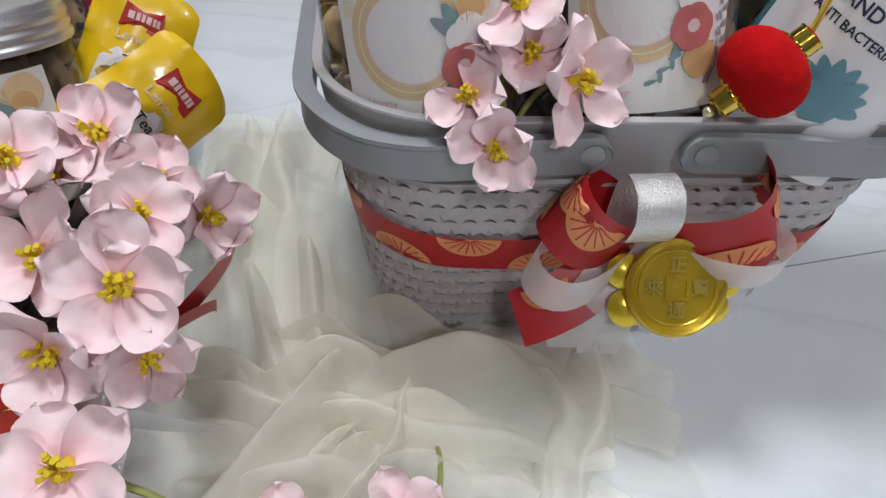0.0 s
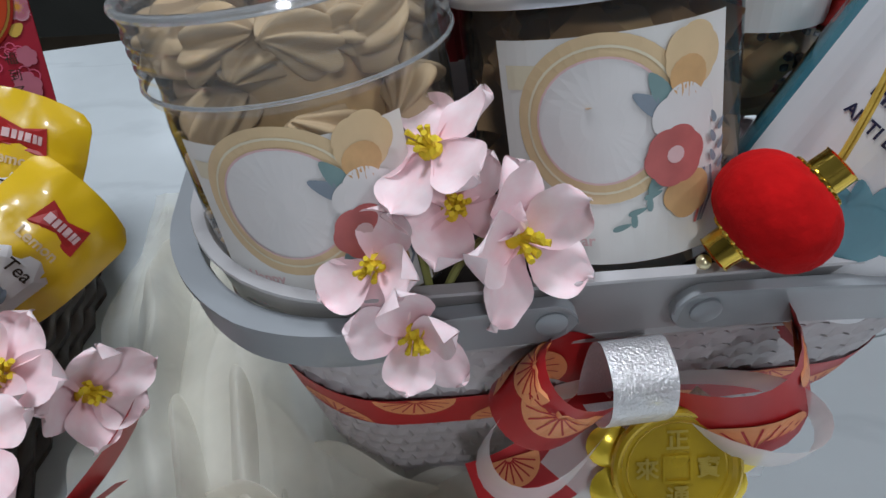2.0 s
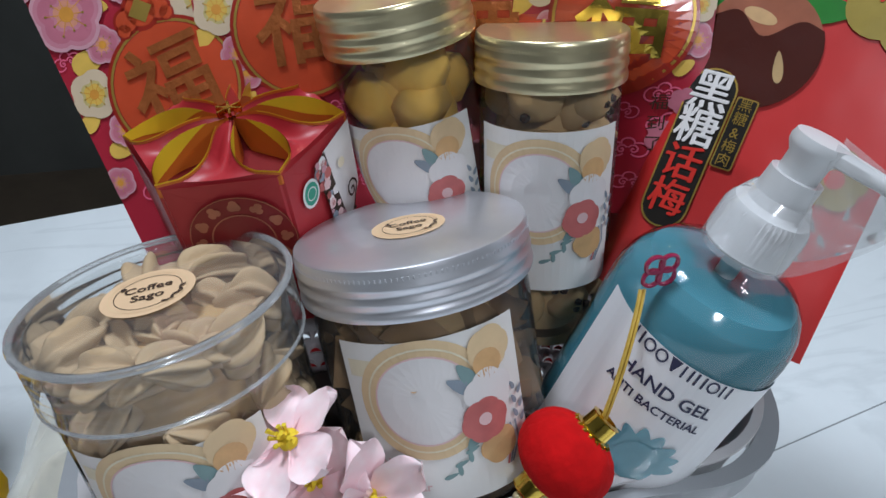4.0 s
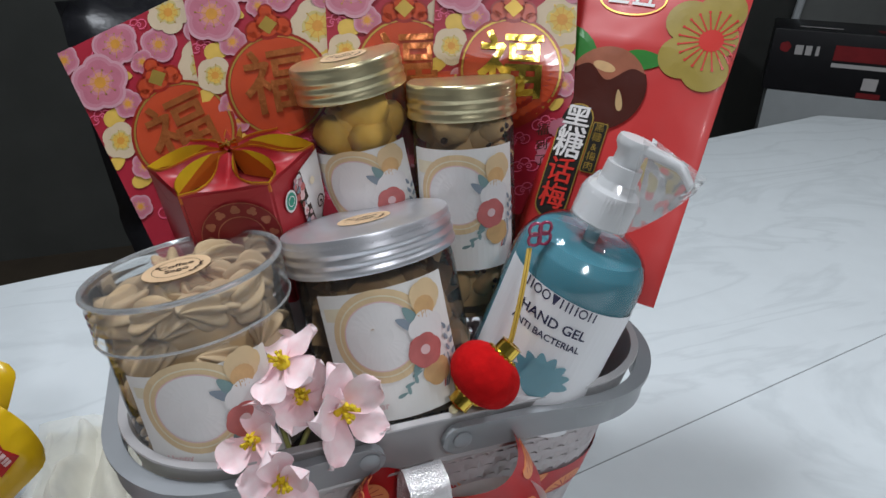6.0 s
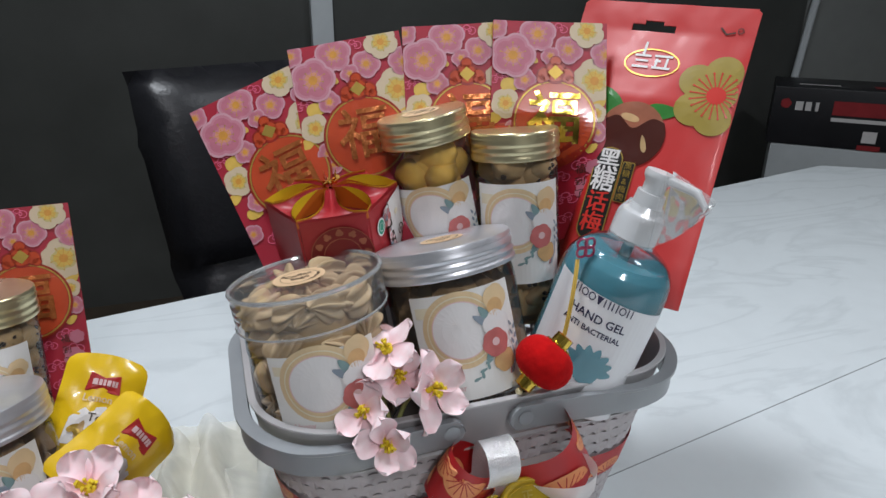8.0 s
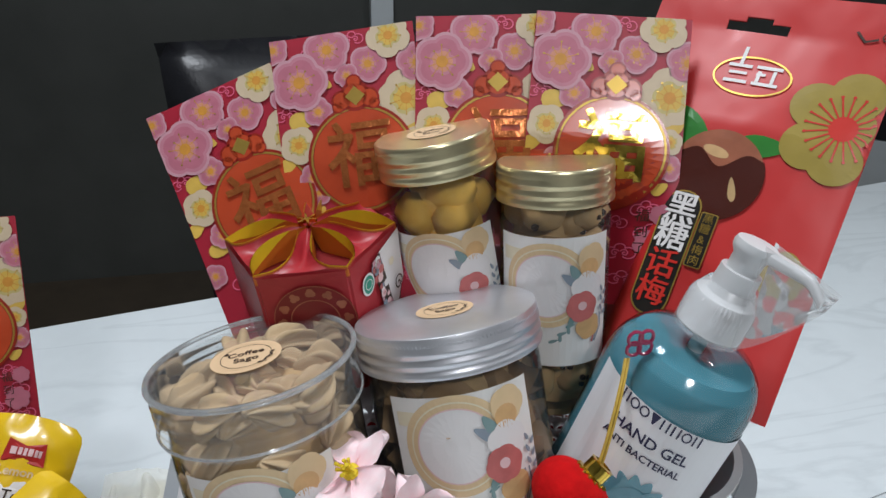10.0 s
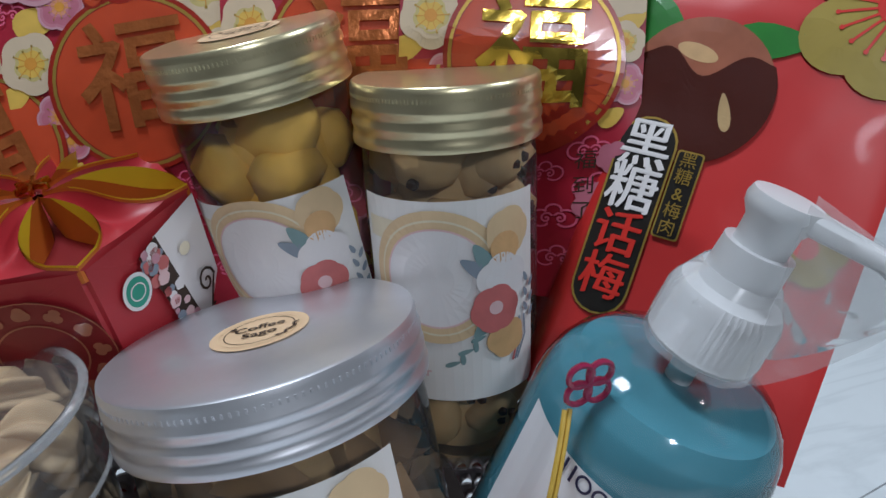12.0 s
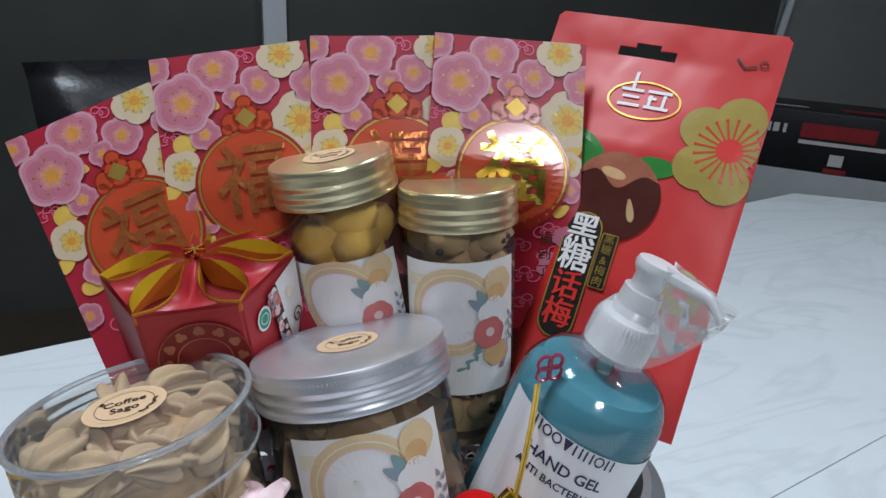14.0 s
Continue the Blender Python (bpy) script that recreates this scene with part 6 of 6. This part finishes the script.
# ---- gift box with a petal-folded top ----
def gift_box():
    m = axis_pose((-0.066, 0.052, 0.209), (-0.14, -0.10, 1), -40)
    t = thing("gift_box", "red card gift box whose top folds into yellow-edged petals", "gift box", m=m)
    R, H = 0.050, 0.084
    bm = bmesh.new()
    ring = lambda r, z: [Vector((r * math.sin(radians(60 * k)), -r * math.cos(radians(60 * k)), z)) for k in range(6)]
    lo, hi = ring(R * 0.98, 0), ring(R, H)
    vl, vh = [bm.verts.new(v) for v in lo], [bm.verts.new(v) for v in hi]
    bm.faces.new(vl[::-1])
    for k in range(6):
        bm.faces.new((vl[k], vl[(k + 1) % 6], vh[(k + 1) % 6], vh[k]))
    bmesh.ops.bevel(bm, geom=[e for e in bm.edges if abs(e.verts[0].co.z - e.verts[1].co.z) > 0.01], offset=0.0015, segments=2, affect="EDGES")
    part("box_body", bm, M["boxcard"], t, "six-sided red card body")
    # six almond openings round the middle, red folds between them
    def opening(v):
        return radians(21) * max(0.0, math.sin(math.pi * min(1.0, v ** 1.5))) ** 0.45

    def level(v):
        return H + 0.0005 + 0.007 * math.sin(math.pi * (0.20 + 0.78 * v))

    def spot(a, v):
        k = (math.degrees(a) % 60) - 30
        hexr = R * math.cos(radians(30)) / math.cos(radians(k))
        return Vector((v * hexr * math.sin(a), -v * hexr * math.cos(a), level(v)))

    for k in range(6):
        a0, a1 = radians(60 * k), radians(60 * k + 60)
        bm = bmesh.new()

        def fold_(u, v):
            w = opening(v)
            a = (a0 + w) * (1 - u) + (a1 - w) * u
            q = spot(a, 0.04 + 0.96 * v)
            q.z -= 0.007 * math.sin(math.pi * u) * math.sin(math.pi * v) + 0.012 * (v > 0.96) * math.sin(math.pi * u)
            return q

        grid(bm, fold_, 10, 24)
        fold_ob = part("top_fold", bm, M["boxcard"], t)
        for s in (-1, 1):
            def lip(z0, z1):
                def fn(u, v):
                    w = opening(u)
                    q = spot(a0 + s * w, 0.04 + 0.96 * u)
                    return q + Vector((0, 0, 0.0012 - (z0 + (z1 - z0) * v) * 0.016 * max(0.05, math.sin(math.pi * min(1, u * 0.97)) ** 0.6)))
                return fn
            bm = bmesh.new()
            grid(bm, lip(0.0, 1.5), 24, 3)
            part("petal_lining", bm, M["boxinside"], fold_ob, "orange lining")
            bm = bmesh.new()
            outer = lip(0.0, 1.0)
            grid(bm, lambda u, v: outer(0.25 + 0.75 * u, v * u) + Vector((0, 0, 0.0004)) + Vector((-math.sin(a0) * 0.0004 + s * -0.0004 * math.cos(a0), math.cos(a0) * 0.0004 + s * -0.0004 * math.sin(a0), 0)), 20, 2)
            part("petal_edge", bm, M["boxedge"], fold_ob, "yellow edge")
    # maroon sheet: shade deep inside the openings is put into its colour
    bm = bmesh.new()
    bm.faces.new([bm.verts.new(v + Vector((0, 0, -0.008))) for v in ring(R * 0.97, H)])
    part("shade_floor", bm, M["boxmaroon"], t)
    bm = bmesh.new()
    for k in range(6):
        box(bm, (-0.006, -0.0006, 0), (0.006, 0.0006, 0.0022), 0, Matrix.Translation((0, 0, H + 0.0085)) @ Matrix.Rotation(radians(60 * k + 15), 4, "Z"))
    part("tuck_tab", bm, M["gold"], t)

    def face(k):
        a, b = lo[k], lo[(k + 1) % 6]
        e = (b - a).normalized()
        n = e.cross(Vector((0, 0, 1))).normalized()
        mid = (a + b) / 2
        return lambda u, v, h: mid + e * u + Vector((0, 0, v)) + n * (h + 0.0012 + 0.0009 * v / H)
    p = Print(face(0))
    p.bloom(0.003, 0.055, 0.023, M["boxmaroon"], 1, 0, 14, 0.07, 60)
    for k in range(12):
        a = 2 * math.pi * k / 12
        p.bloom(0.003 + 0.0180 * math.cos(a), 0.055 + 0.0180 * math.sin(a), 0.0030, M["plum"], 3, a, 3, 0.4, 18)
    p.ring(0.003, 0.055, 0.0222, 0.0226, M["plum"], 3)
    p.ring(0.003, 0.055, 0.0130, 0.0136, M["plum"], 3)
    p.done("emblem", t, "scalloped maroon emblem with dull gold motifs")
    p = Print(face(1))
    p.disc(-0.011, 0.066, 0.0060, M["prinwhite"], 1, ry=0.0070, n=24)
    p.disc(-0.011, 0.066, 0.0048, M["green"], 2, ry=0.0056, n=24)
    p.ring(-0.011, 0.066, 0.0028, 0.0033, M["prinwhite"], 3, n=20)
    p.done("green_mark", t, "round green mark")
    p = Print(face(1))
    p.poly([(0.002, 0.079), (0.0243, 0.0835), (0.0243, 0.001), (0.016, 0.001)], M["prinwhite"], 1, None, 4)
    rnd = random.Random(2)
    p.poly([(-0.006, 0.076), (0.003, 0.079), (0.017, 0.001), (0.010, 0.001)], M["ink"], 2, None, 4)
    for k in range(60):
        y = rnd.uniform(0.004, 0.076)
        p.bloom(0.0145 - 0.0160 * y / 0.078 + rnd.uniform(-0.0045, 0.0035), y, rnd.uniform(0.0012, 0.0030), M[rnd.choice(("prinblue", "prinrose", "blosslight", "prinpink", "prinwhite"))], 3 + k % 5, 0, 5, 0.2, 14)
    for y in (0.034, 0.050):
        p.line([(0.0165 + 0.0045 * (1 - q / 16) * math.cos(q * 0.6), y + 0.006 * (1 - q / 16) * math.sin(q * 0.6)) for q in range(16)], 0.0011, M["ink"], 9)
        p.line([(0.014, y - 0.014), (0.0175, y - 0.006), (0.0205, y)], 0.0010, M["ink"], 9)
    p.disc(0.012, 0.068, 0.0026, M["princream"], 9, n=10, rings=1)
    p.done("side_panel", t, "white panel with scrolls and small flowers")


gift_box()


# ---- hand gel ----
def hand_gel():
    ax = Vector((0.29, -0.10, 1)).normalized()
    m = axis_pose(Vector((0.1020, -0.0690, 0.245)) - ax * 0.088, ax, -26)
    t = thing("hand_gel_bottle", "clear pump bottle of blue hand gel with a white label", "bottle", m=m)
    r = 0.0393
    outer = [(0, 0.0), (r * 0.88, 0.0), (r * 0.97, 0.003), (r, 0.008), (r, 0.088), (r * 0.985, 0.0935), (r * 0.945, 0.0995), (r * 0.865, 0.1055), (r * 0.73, 0.1110), (r * 0.56, 0.1152), (r * 0.44, 0.1175), (r * 0.38, 0.1195), (r * 0.37, 0.122)]
    bm = bmesh.new()
    lathe(bm, outer, 72)
    part("clear_body", bm, M["shell"], t, "clear rounded plastic bottle").visible_shadow = False
    bm = bmesh.new()
    lathe(bm, [(0, 0.001)] + [(a * 0.972, b) for a, b in outer[2:7]] + [(r * 0.90, 0.1010), (r * 0.80, 0.1062), (r * 0.5, 0.1070), (0, 0.1072)], 72)
    part("gel", bm, M["gel"], t, "translucent blue gel")
    bm = bmesh.new()
    lathe(bm, [(0.0042, 0.02), (0.0042, 0.124), (0.003, 0.125)], 12)

    def settle(pump):
        for v in pump.verts:
            v.co = Vector((v.co.x * 0.86, v.co.y * 0.90, 0.1205 + (v.co.z - 0.143) * 0.98))

    part("dip_tube", bm, M["pump"], t)
    bm = bmesh.new()
    lathe(bm, [(0.0150, 0.143), (0.0186, 0.143), (0.0190, 0.1442), (0.0184, 0.1456), (0.0183, 0.1600), (0.0172, 0.1624), (0.0135, 0.1630), (0.0122, 0.1640), (0.0116, 0.178), (0.0080, 0.178), (0.0, 0.178)], 96)
    for v in bm.verts:
        if 0.1450 < v.co.z < 0.1605 and math.hypot(v.co.x, v.co.y) > 0.0175:
            f = 1 + 0.022 * math.cos(48 * math.atan2(v.co.y, v.co.x))
            v.co.x, v.co.y = v.co.x * f, v.co.y * f
    settle(bm)
    part("collar", bm, M["pump"], t, "white ribbed collar")
    head = bmesh.new()
    turn = Matrix.Rotation(radians(58), 4, "Z")
    lathe(head, [(0.0, 0.176), (0.0088, 0.176), (0.0090, 0.185), (0.0115, 0.1885), (0.0120, 0.191), (0.0112, 0.1935), (0.0, 0.1945)], 32)
    rings = []
    for k in range(11):
        f = k / 10
        y = -0.004 - 0.038 * f
        z = 0.1905 - 0.001 * f - 0.007 * max(0, f - 0.75) / 0.25
        w, h = 0.0078 * (1 - 0.52 * f), 0.0034 * (1 - 0.25 * f)
        rings.append([head.verts.new(turn @ Vector((w * math.copysign(abs(math.cos(a)) ** 0.7, math.cos(a)), y, z + h * math.copysign(abs(math.sin(a)) ** 0.7, math.sin(a))))) for a in (2 * math.pi * q / 14 for q in range(14))])
    for p, q in zip(rings, rings[1:]):
        for k in range(14):
            head.faces.new((p[k], p[(k + 1) % 14], q[(k + 1) % 14], q[k]))
    head.faces.new(rings[-1])
    settle(head)
    part("pump_head", head, M["pump"], t, "white pump head and nozzle")
    bm = bmesh.new()
    for side in (-1, 1):
        def film(u, v):
            a = Vector((0, -0.006 - 0.041 * u, 0.196 - 0.006 * u))
            c = Vector((0, -0.0178 - 0.0275 * u ** 0.8, 0.145 + 0.036 * u ** 1.2))
            q = a.lerp(c, v)
            q.x = side * (0.0085 - 0.0055 * u + 0.004 * v * (1 - u)) + 0.0012 * noise.noise((u * 6, v * 9, side))
            return turn @ q
        grid(bm, film, 16, 14)
    def cuff(u, v):
        a = 2 * math.pi * u
        rr = 0.0194 + 0.0004 * math.sin(9 * a) + 0.0005 * noise.noise((u * 20, v * 6, 1))
        rr *= 1 - 0.30 * max(0, v - 0.66) / 0.34
        return Vector((rr * math.sin(a), -rr * math.cos(a), 0.141 + 0.028 * v))
    grid(bm, cuff, 48, 8, close_u=True)
    settle(bm)
    part("shrink_wrap", bm, M["wrap"], t, "loose clear wrap stretched over the pump").visible_shadow = False
    rl = r + 0.0005
    base = on_round(rl)
    surf = lambda u, v, h: base(1.10 * u - 0.001, 0.0455 + 1.1 * v - 0.12 * u, h)
    p = Print(surf)
    mi = p.index(M["paperwhite"])
    w = 0.094
    top = lambda u: 0.0355
    vs = [[p.bm.verts.new(surf(-w / 2 + w * i / 26, -0.046 + (top(-w / 2 + w * i / 26) + 0.046) * j / 6, 0)) for j in range(7)] for i in range(27)]
    for i in range(26):
        for j in range(6):
            p.bm.faces.new((vs[i][j], vs[i + 1][j], vs[i + 1][j + 1], vs[i][j + 1])).material_index = mi
    # brand name as a row of plain rings, bars and wedges
    for k in range(8):
        x, z = -0.0266 + 0.0051 * k, 0.0325
        if k in (1, 2, 6):
            p.ring(x, z, 0.0016, 0.0023, M["navy"], 2, n=24, ratio=1.15)
        elif k == 3:
            p.poly([(x - 0.0021, 0.0352), (x + 0.0021, 0.0352), (x + 0.0004, 0.0298), (x - 0.0004, 0.0298)], M["navy"], 2, None, 2)
        else:
            for q in (-0.0018, 0.0010):
                p.rect(x + q, 0.0298, x + q + 0.0008, 0.0352, M["navy"], 2, 1, 2)
    p.text("HAND GEL", -0.008, 0.0205, 0.0076, M["navy"], 2, bold=0.00012)
    p.text("ANTI BACTERIAL", -0.009, 0.0120, 0.0052, M["navy"], 2, bold=0.0001)
    for k in range(8):
        a = math.pi * k / 7
        p.leaf(-0.002 + 0.010 * math.cos(a), -0.012 + 0.009 * math.sin(a), 0.014, 0.007, a, M["gel"], 2 + k % 3)
    p.disc(-0.002, -0.013, 0.009, M["gel"], 5, ry=0.010, n=20)
    p.done("bottle_label", t, "white label lettered HAND GEL with a blue lotus")


hand_gel()


# ---- lantern charm ----
def lantern():
    ax = Vector((0.62, 0.05, 0.62)).normalized()
    c = Vector((0.034, -0.0985, 0.206))
    m = axis_pose(c, ax) @ Matrix.Scale(0.92, 4)
    t = thing("lantern_charm", "small red velvet lantern with gold caps hung on a gold cord", "ornament", m=m)
    bm = bmesh.new()
    seg, rows = 40, 14
    vs = []
    for j in range(rows + 1):
        f = math.pi * j / rows
        ring = []
        for i in range(seg):
            a = 2 * math.pi * i / seg
            rr = 0.0215 * math.sin(f) ** 0.75 * (1 + 0.035 * abs(math.cos(4 * a)))
            ring.append(bm.verts.new((max(rr, 0.004) * math.cos(a), max(rr, 0.004) * math.sin(a), -0.0165 * math.cos(f))))
        vs.append(ring)
    for p, q in zip(vs, vs[1:]):
        for i in range(seg):
            bm.faces.new((p[i], p[(i + 1) % seg], q[(i + 1) % seg], q[i]))
    part("lantern_body", bm, M["redfelt"], t, "flocked red ribbed body")
    for s in (-1, 1):
        bm = bmesh.new()
        mm = Matrix.Scale(s, 4, (0, 0, 1))
        lathe(bm, [(0.0085, 0.014), (0.0088, 0.0165), (0.0070, 0.0170), (0.0068, 0.0235), (0.0072, 0.0240), (0.0050, 0.0245), (0.0045, 0.019), (0, 0.019)], 24, mm)
        cap = part("cap", bm, M["gold"], t, "shiny gold cap")
        bm = bmesh.new()
        for k in range(16):
            a = 2 * math.pi * k / 16
            bmesh.ops.create_icosphere(bm, subdivisions=1, radius=0.0011, matrix=mm @ Matrix.Translation((0.0092 * math.cos(a), 0.0092 * math.sin(a), 0.0155)))
        part("beading", bm, M["gold"], cap)
    bm = bmesh.new()
    bmesh.ops.create_icosphere(bm, subdivisions=2, radius=0.0028, matrix=Matrix.Translation((0, 0, -0.028)))
    part("bead", bm, M["goldlid"], t)
    inv = m.inverted()
    top = Vector((0.0705, -0.0775, 0.2745))
    p0 = m @ Vector((0, 0, 0.021))
    bm = bmesh.new()
    for o in (-0.0008, 0.0008):
        tube(bm, [inv @ q for q in bez(p0 + Vector((o, 0, 0)), p0 + Vector((0.003 + o, 0.001, 0.010)), (0.0580 + o, -0.0900, 0.256), top + Vector((o - 0.0055, -0.001, -0.0065)), 12)], 0.00085, 6)
    part("cord", bm, M["cord"], t, "twisted gold cord")
    for k in range(4):
        a = radians(45 + 90 * k)
        bm = bmesh.new()
        cen = top + Vector((0.0042 * math.cos(a), -0.0012, 0.0015 + 0.0042 * math.sin(a)))
        tube(bm, [inv @ (cen + Vector((0.0036 * math.cos(b), 0, 0.0036 * math.sin(b)))) for b in (2 * math.pi * q / 16 for q in range(17))], 0.0010, 6)
        part("bead_ring", bm, M["bead"], t, "translucent ruby ring")


lantern()


# ---- the brown hamper beside it ----
def brown_hamper():
    t = thing("gift_hamper_basket", "dark brown woven hamper basket with a low rim", "basket", (-0.405, 0.01, 0.0))
    for k in range(7):
        bm = bmesh.new()
        z = 0.008 + 0.0135 * k
        def fn(u, v, z=z, k=k):
            p, n = rounded(u, 0.118 + 0.10 * z, 0.118 + 0.10 * z, 0.045)
            a = 2 * math.pi * v
            weave = 0.002 * math.sin(2 * math.pi * (u * 30 + 0.5 * (k % 2)))
            return p + n * (0.004 * math.cos(a) + weave) + Vector((0, 0, z + 0.0072 * math.sin(a)))
        grid(bm, fn, 120, 8, close_u=True)
        part("woven_strand", bm, M["brown"], t)
    bm = bmesh.new()
    def fn(u, v):
        p, n = rounded(u, 0.132, 0.132, 0.05)
        a = 2 * math.pi * v
        return p + n * (0.007 * math.cos(a)) + Vector((0, 0, 0.104 + 0.006 * math.sin(a)))
    grid(bm, fn, 100, 10, close_u=True)
    part("rim", bm, M["brown"], t)
    bm = bmesh.new()
    box(bm, (-0.112, -0.112, 0.0005), (0.112, 0.112, 0.006))
    part("base", bm, M["brown"], t)


brown_hamper()
jar((-0.335, 0.010, 0.182), (-0.10, 0.22, 1), 22, 0.0500, 0.112, "silver", "flake", "clear jar with a silver lid standing in the brown hamper", 15, (0.070, 0.070, 0.028))
jar((-0.333, 0.095, 0.225), (0.02, 0.12, 1), 10, 0.0345, 0.140, "gold", "nut", "tall clear jar with a gold lid in the brown hamper", 17, (0.056, 0.076, 0.036))
LN = Vector((0.05, -0.93, 0.36)).normalized()
LX = Vector((0.985, 0.06, 0.0))
LX = (LX - LN * LX.dot(LN)).normalized()
packet(Vector((-0.372, 0.178, 0.262)), LX, LN.cross(LX), LN, 0.0, "crimson paper packet with plum blossoms standing in the brown hamper", 0, False)


def sachet(centre, ex, ey, bulge, label, roll, size):
    ex, ey = Vector(ex).normalized(), Vector(ey)
    ey = (ey - ex * ey.dot(ex)).normalized()
    en = ex.cross(ey)
    ex, ey = ex * math.cos(roll) - ey * math.sin(roll), ey * math.cos(roll) + ex * math.sin(roll)
    m = Matrix((ex, ey, en)).transposed().to_4x4()
    m.translation = centre
    m = m @ Matrix.Scale(size, 4)
    t = thing("tea_sachet", label, "sachet", m=m, group="tea sachets")
    W, H = 0.066, 0.088

    def sheet(u, v, h, side=1):
        x, y = 2 * u / W, 2 * v / H
        puff = 0.004 * max(0, 1 - x * x) ** 0.6 * max(0, 0.8 - abs(y) ** 4) ** 0.8
        curl = -bulge * (x * x) * 0.012
        soft = math.sqrt(max(0.05, 1 - (max(0.0, abs(y) - 0.80) / 0.34) ** 2))
        return Vector((u * soft + 0.006 * bulge * (1 - y * y), v - 0.004 * x * x * (y > 0), side * puff + h + curl + 0.0022 * noise.noise((u * 70, v * 50, 1)) + 0.0008 * noise.noise((u * 200, v * 160, 1))))

    bm = bmesh.new()
    grid(bm, lambda a, b: sheet((a - 0.5) * W, (b - 0.5) * H, 0, 1), 16, 20)
    grid(bm, lambda a, b: sheet((0.5 - a) * W, (b - 0.5) * H, -0.0008, -1), 16, 20)
    part("film", bm, M["candy"], t, "glossy yellow film")
    p = Print(lambda u, v, h: sheet(u, v, h + 0.0006))
    p.poly([(-0.014, 0.012), (0.014, 0.012), (0.012, 0.028), (0.0, 0.024), (-0.012, 0.028)], M["sachetred"], 1, (0, 0.019))
    for k, (x, w) in enumerate(((-0.0095, 0.004), (-0.0045, 0.0025), (-0.001, 0.002), (0.002, 0.003), (0.006, 0.002), (0.0085, 0.002))):
        p.rect(x, 0.0175, x + w, 0.0225, M["prinpink"], 3, 1, 2)
    p.text("Lemon", -0.002, 0.006, 0.0085, M["pringold"], 2, bold=0.0002)
    p.poly([(-0.020, -0.034), (0.018, -0.034), (0.017, -0.006), (0.006, 0.0005), (-0.010, -0.003), (-0.019, -0.012)], M["prinwhite"], 1, (0, -0.018))
    p.text("Tea", 0.002, -0.010, 0.010, M["ink"], 3, bold=0.0001)
    rnd = random.Random(3)
    for k in range(7):
        p.leaf(rnd.uniform(-0.014, 0.012), rnd.uniform(-0.032, -0.018), 0.010, 0.005, rnd.uniform(0, 3), M[("cookiebrown", "prinblue", "goldprint")[k % 3]], 3 + k % 3)
    p.done("sachet_print", t, "red mark, lettering and a white splash")


sachet((-0.245, -0.010, 0.137), (0.74, 0.10, -0.60), (0.35, 0.50, 0.70), 0.6, "yellow lemon tea sachet leaning out of the hamper", radians(26), 0.86)
sachet((-0.262, 0.036, 0.148), (0.92, 0.00, -0.30), (0.15, 0.50, 0.80), 0.3, "yellow lemon tea sachet standing in the hamper", radians(6), 0.86)


def egg():
    t = thing("red_ornament", "red foil egg ornament wrapped in gold net", "ornament", m=axis_pose((-0.284, -0.152, 0.080), (0.6, 0.3, 0.5)))
    bm = bmesh.new()
    prof = [(0.0215 * math.sin(a) * (1 - 0.16 * math.cos(a)), -0.030 * math.cos(a)) for a in (math.pi * k / 16 for k in range(17))]
    lathe(bm, prof, 32)
    part("foil_egg", bm, M["redink"], t)
    bm = bmesh.new()
    for s in (-1, 1):
        for k in range(7):
            tube(bm, [(1.02 * prof[j][0] * math.sin(2 * math.pi * k / 7 + s * j * 0.22), -1.02 * prof[j][0] * math.cos(2 * math.pi * k / 7 + s * j * 0.22), prof[j][1]) for j in range(1, 16)], 0.0006, 5)
    part("gold_net", bm, M["gold"], t)


egg()


def hamper_bow():
    t = thing("hamper_bow", "red printed bow with silver net ribbon on the brown hamper", "bow", (-0.235, -0.118, 0.07))
    rb = lambda pts, w, s, name, mt: part(name, (lambda b: (ribbon(b, pts, w, lambda q, p, d: Vector(s).normalized()), b)[1])(bmesh.new()), mt, t)
    rb(bez((0, 0, 0), (0.03, 0.02, 0.02), (0.045, 0.06, 0.02), (0.028, 0.075, 0.012)), 0.030, (0.3, -0.2, 0.9), "red_loop", M["ribbon"])
    rb(bez((0, 0, 0), (0.01, -0.01, 0.02), (0.03, 0.03, 0.0), (0.02, 0.04, -0.02)), 0.03, (0.2, -0.5, 0.8), "red_loop", M["ribbon"])
    rb(bez((-0.02, -0.03, -0.01), (0.0, -0.05, 0.01), (0.02, -0.05, 0.0), (0.025, -0.03, -0.03)), 0.034, (0.7, -0.3, 0.6), "net_loop", M["lurex"])
    rb(bez((-0.02, -0.03, -0.01), (-0.05, -0.06, 0.02), (-0.08, -0.07, 0.0), (-0.075, -0.05, -0.03)), 0.04, (0.2, -0.6, 0.7), "net_loop", M["lurex"])
    rb(bez((-0.02, -0.01, -0.01), (-0.02, -0.05, -0.03), (-0.03, -0.07, -0.05), (-0.05, -0.10, -0.066)), 0.03, (0.9, 0.2, 0.1), "net_tail", M["lurex"])
    rb(bez((-0.03, 0, 0), (-0.05, -0.01, -0.01), (-0.07, -0.01, -0.02), (-0.09, -0.012, -0.03)), 0.03, (0.0, -0.3, 0.9), "red_tail", M["ribbon"])


hamper_bow()
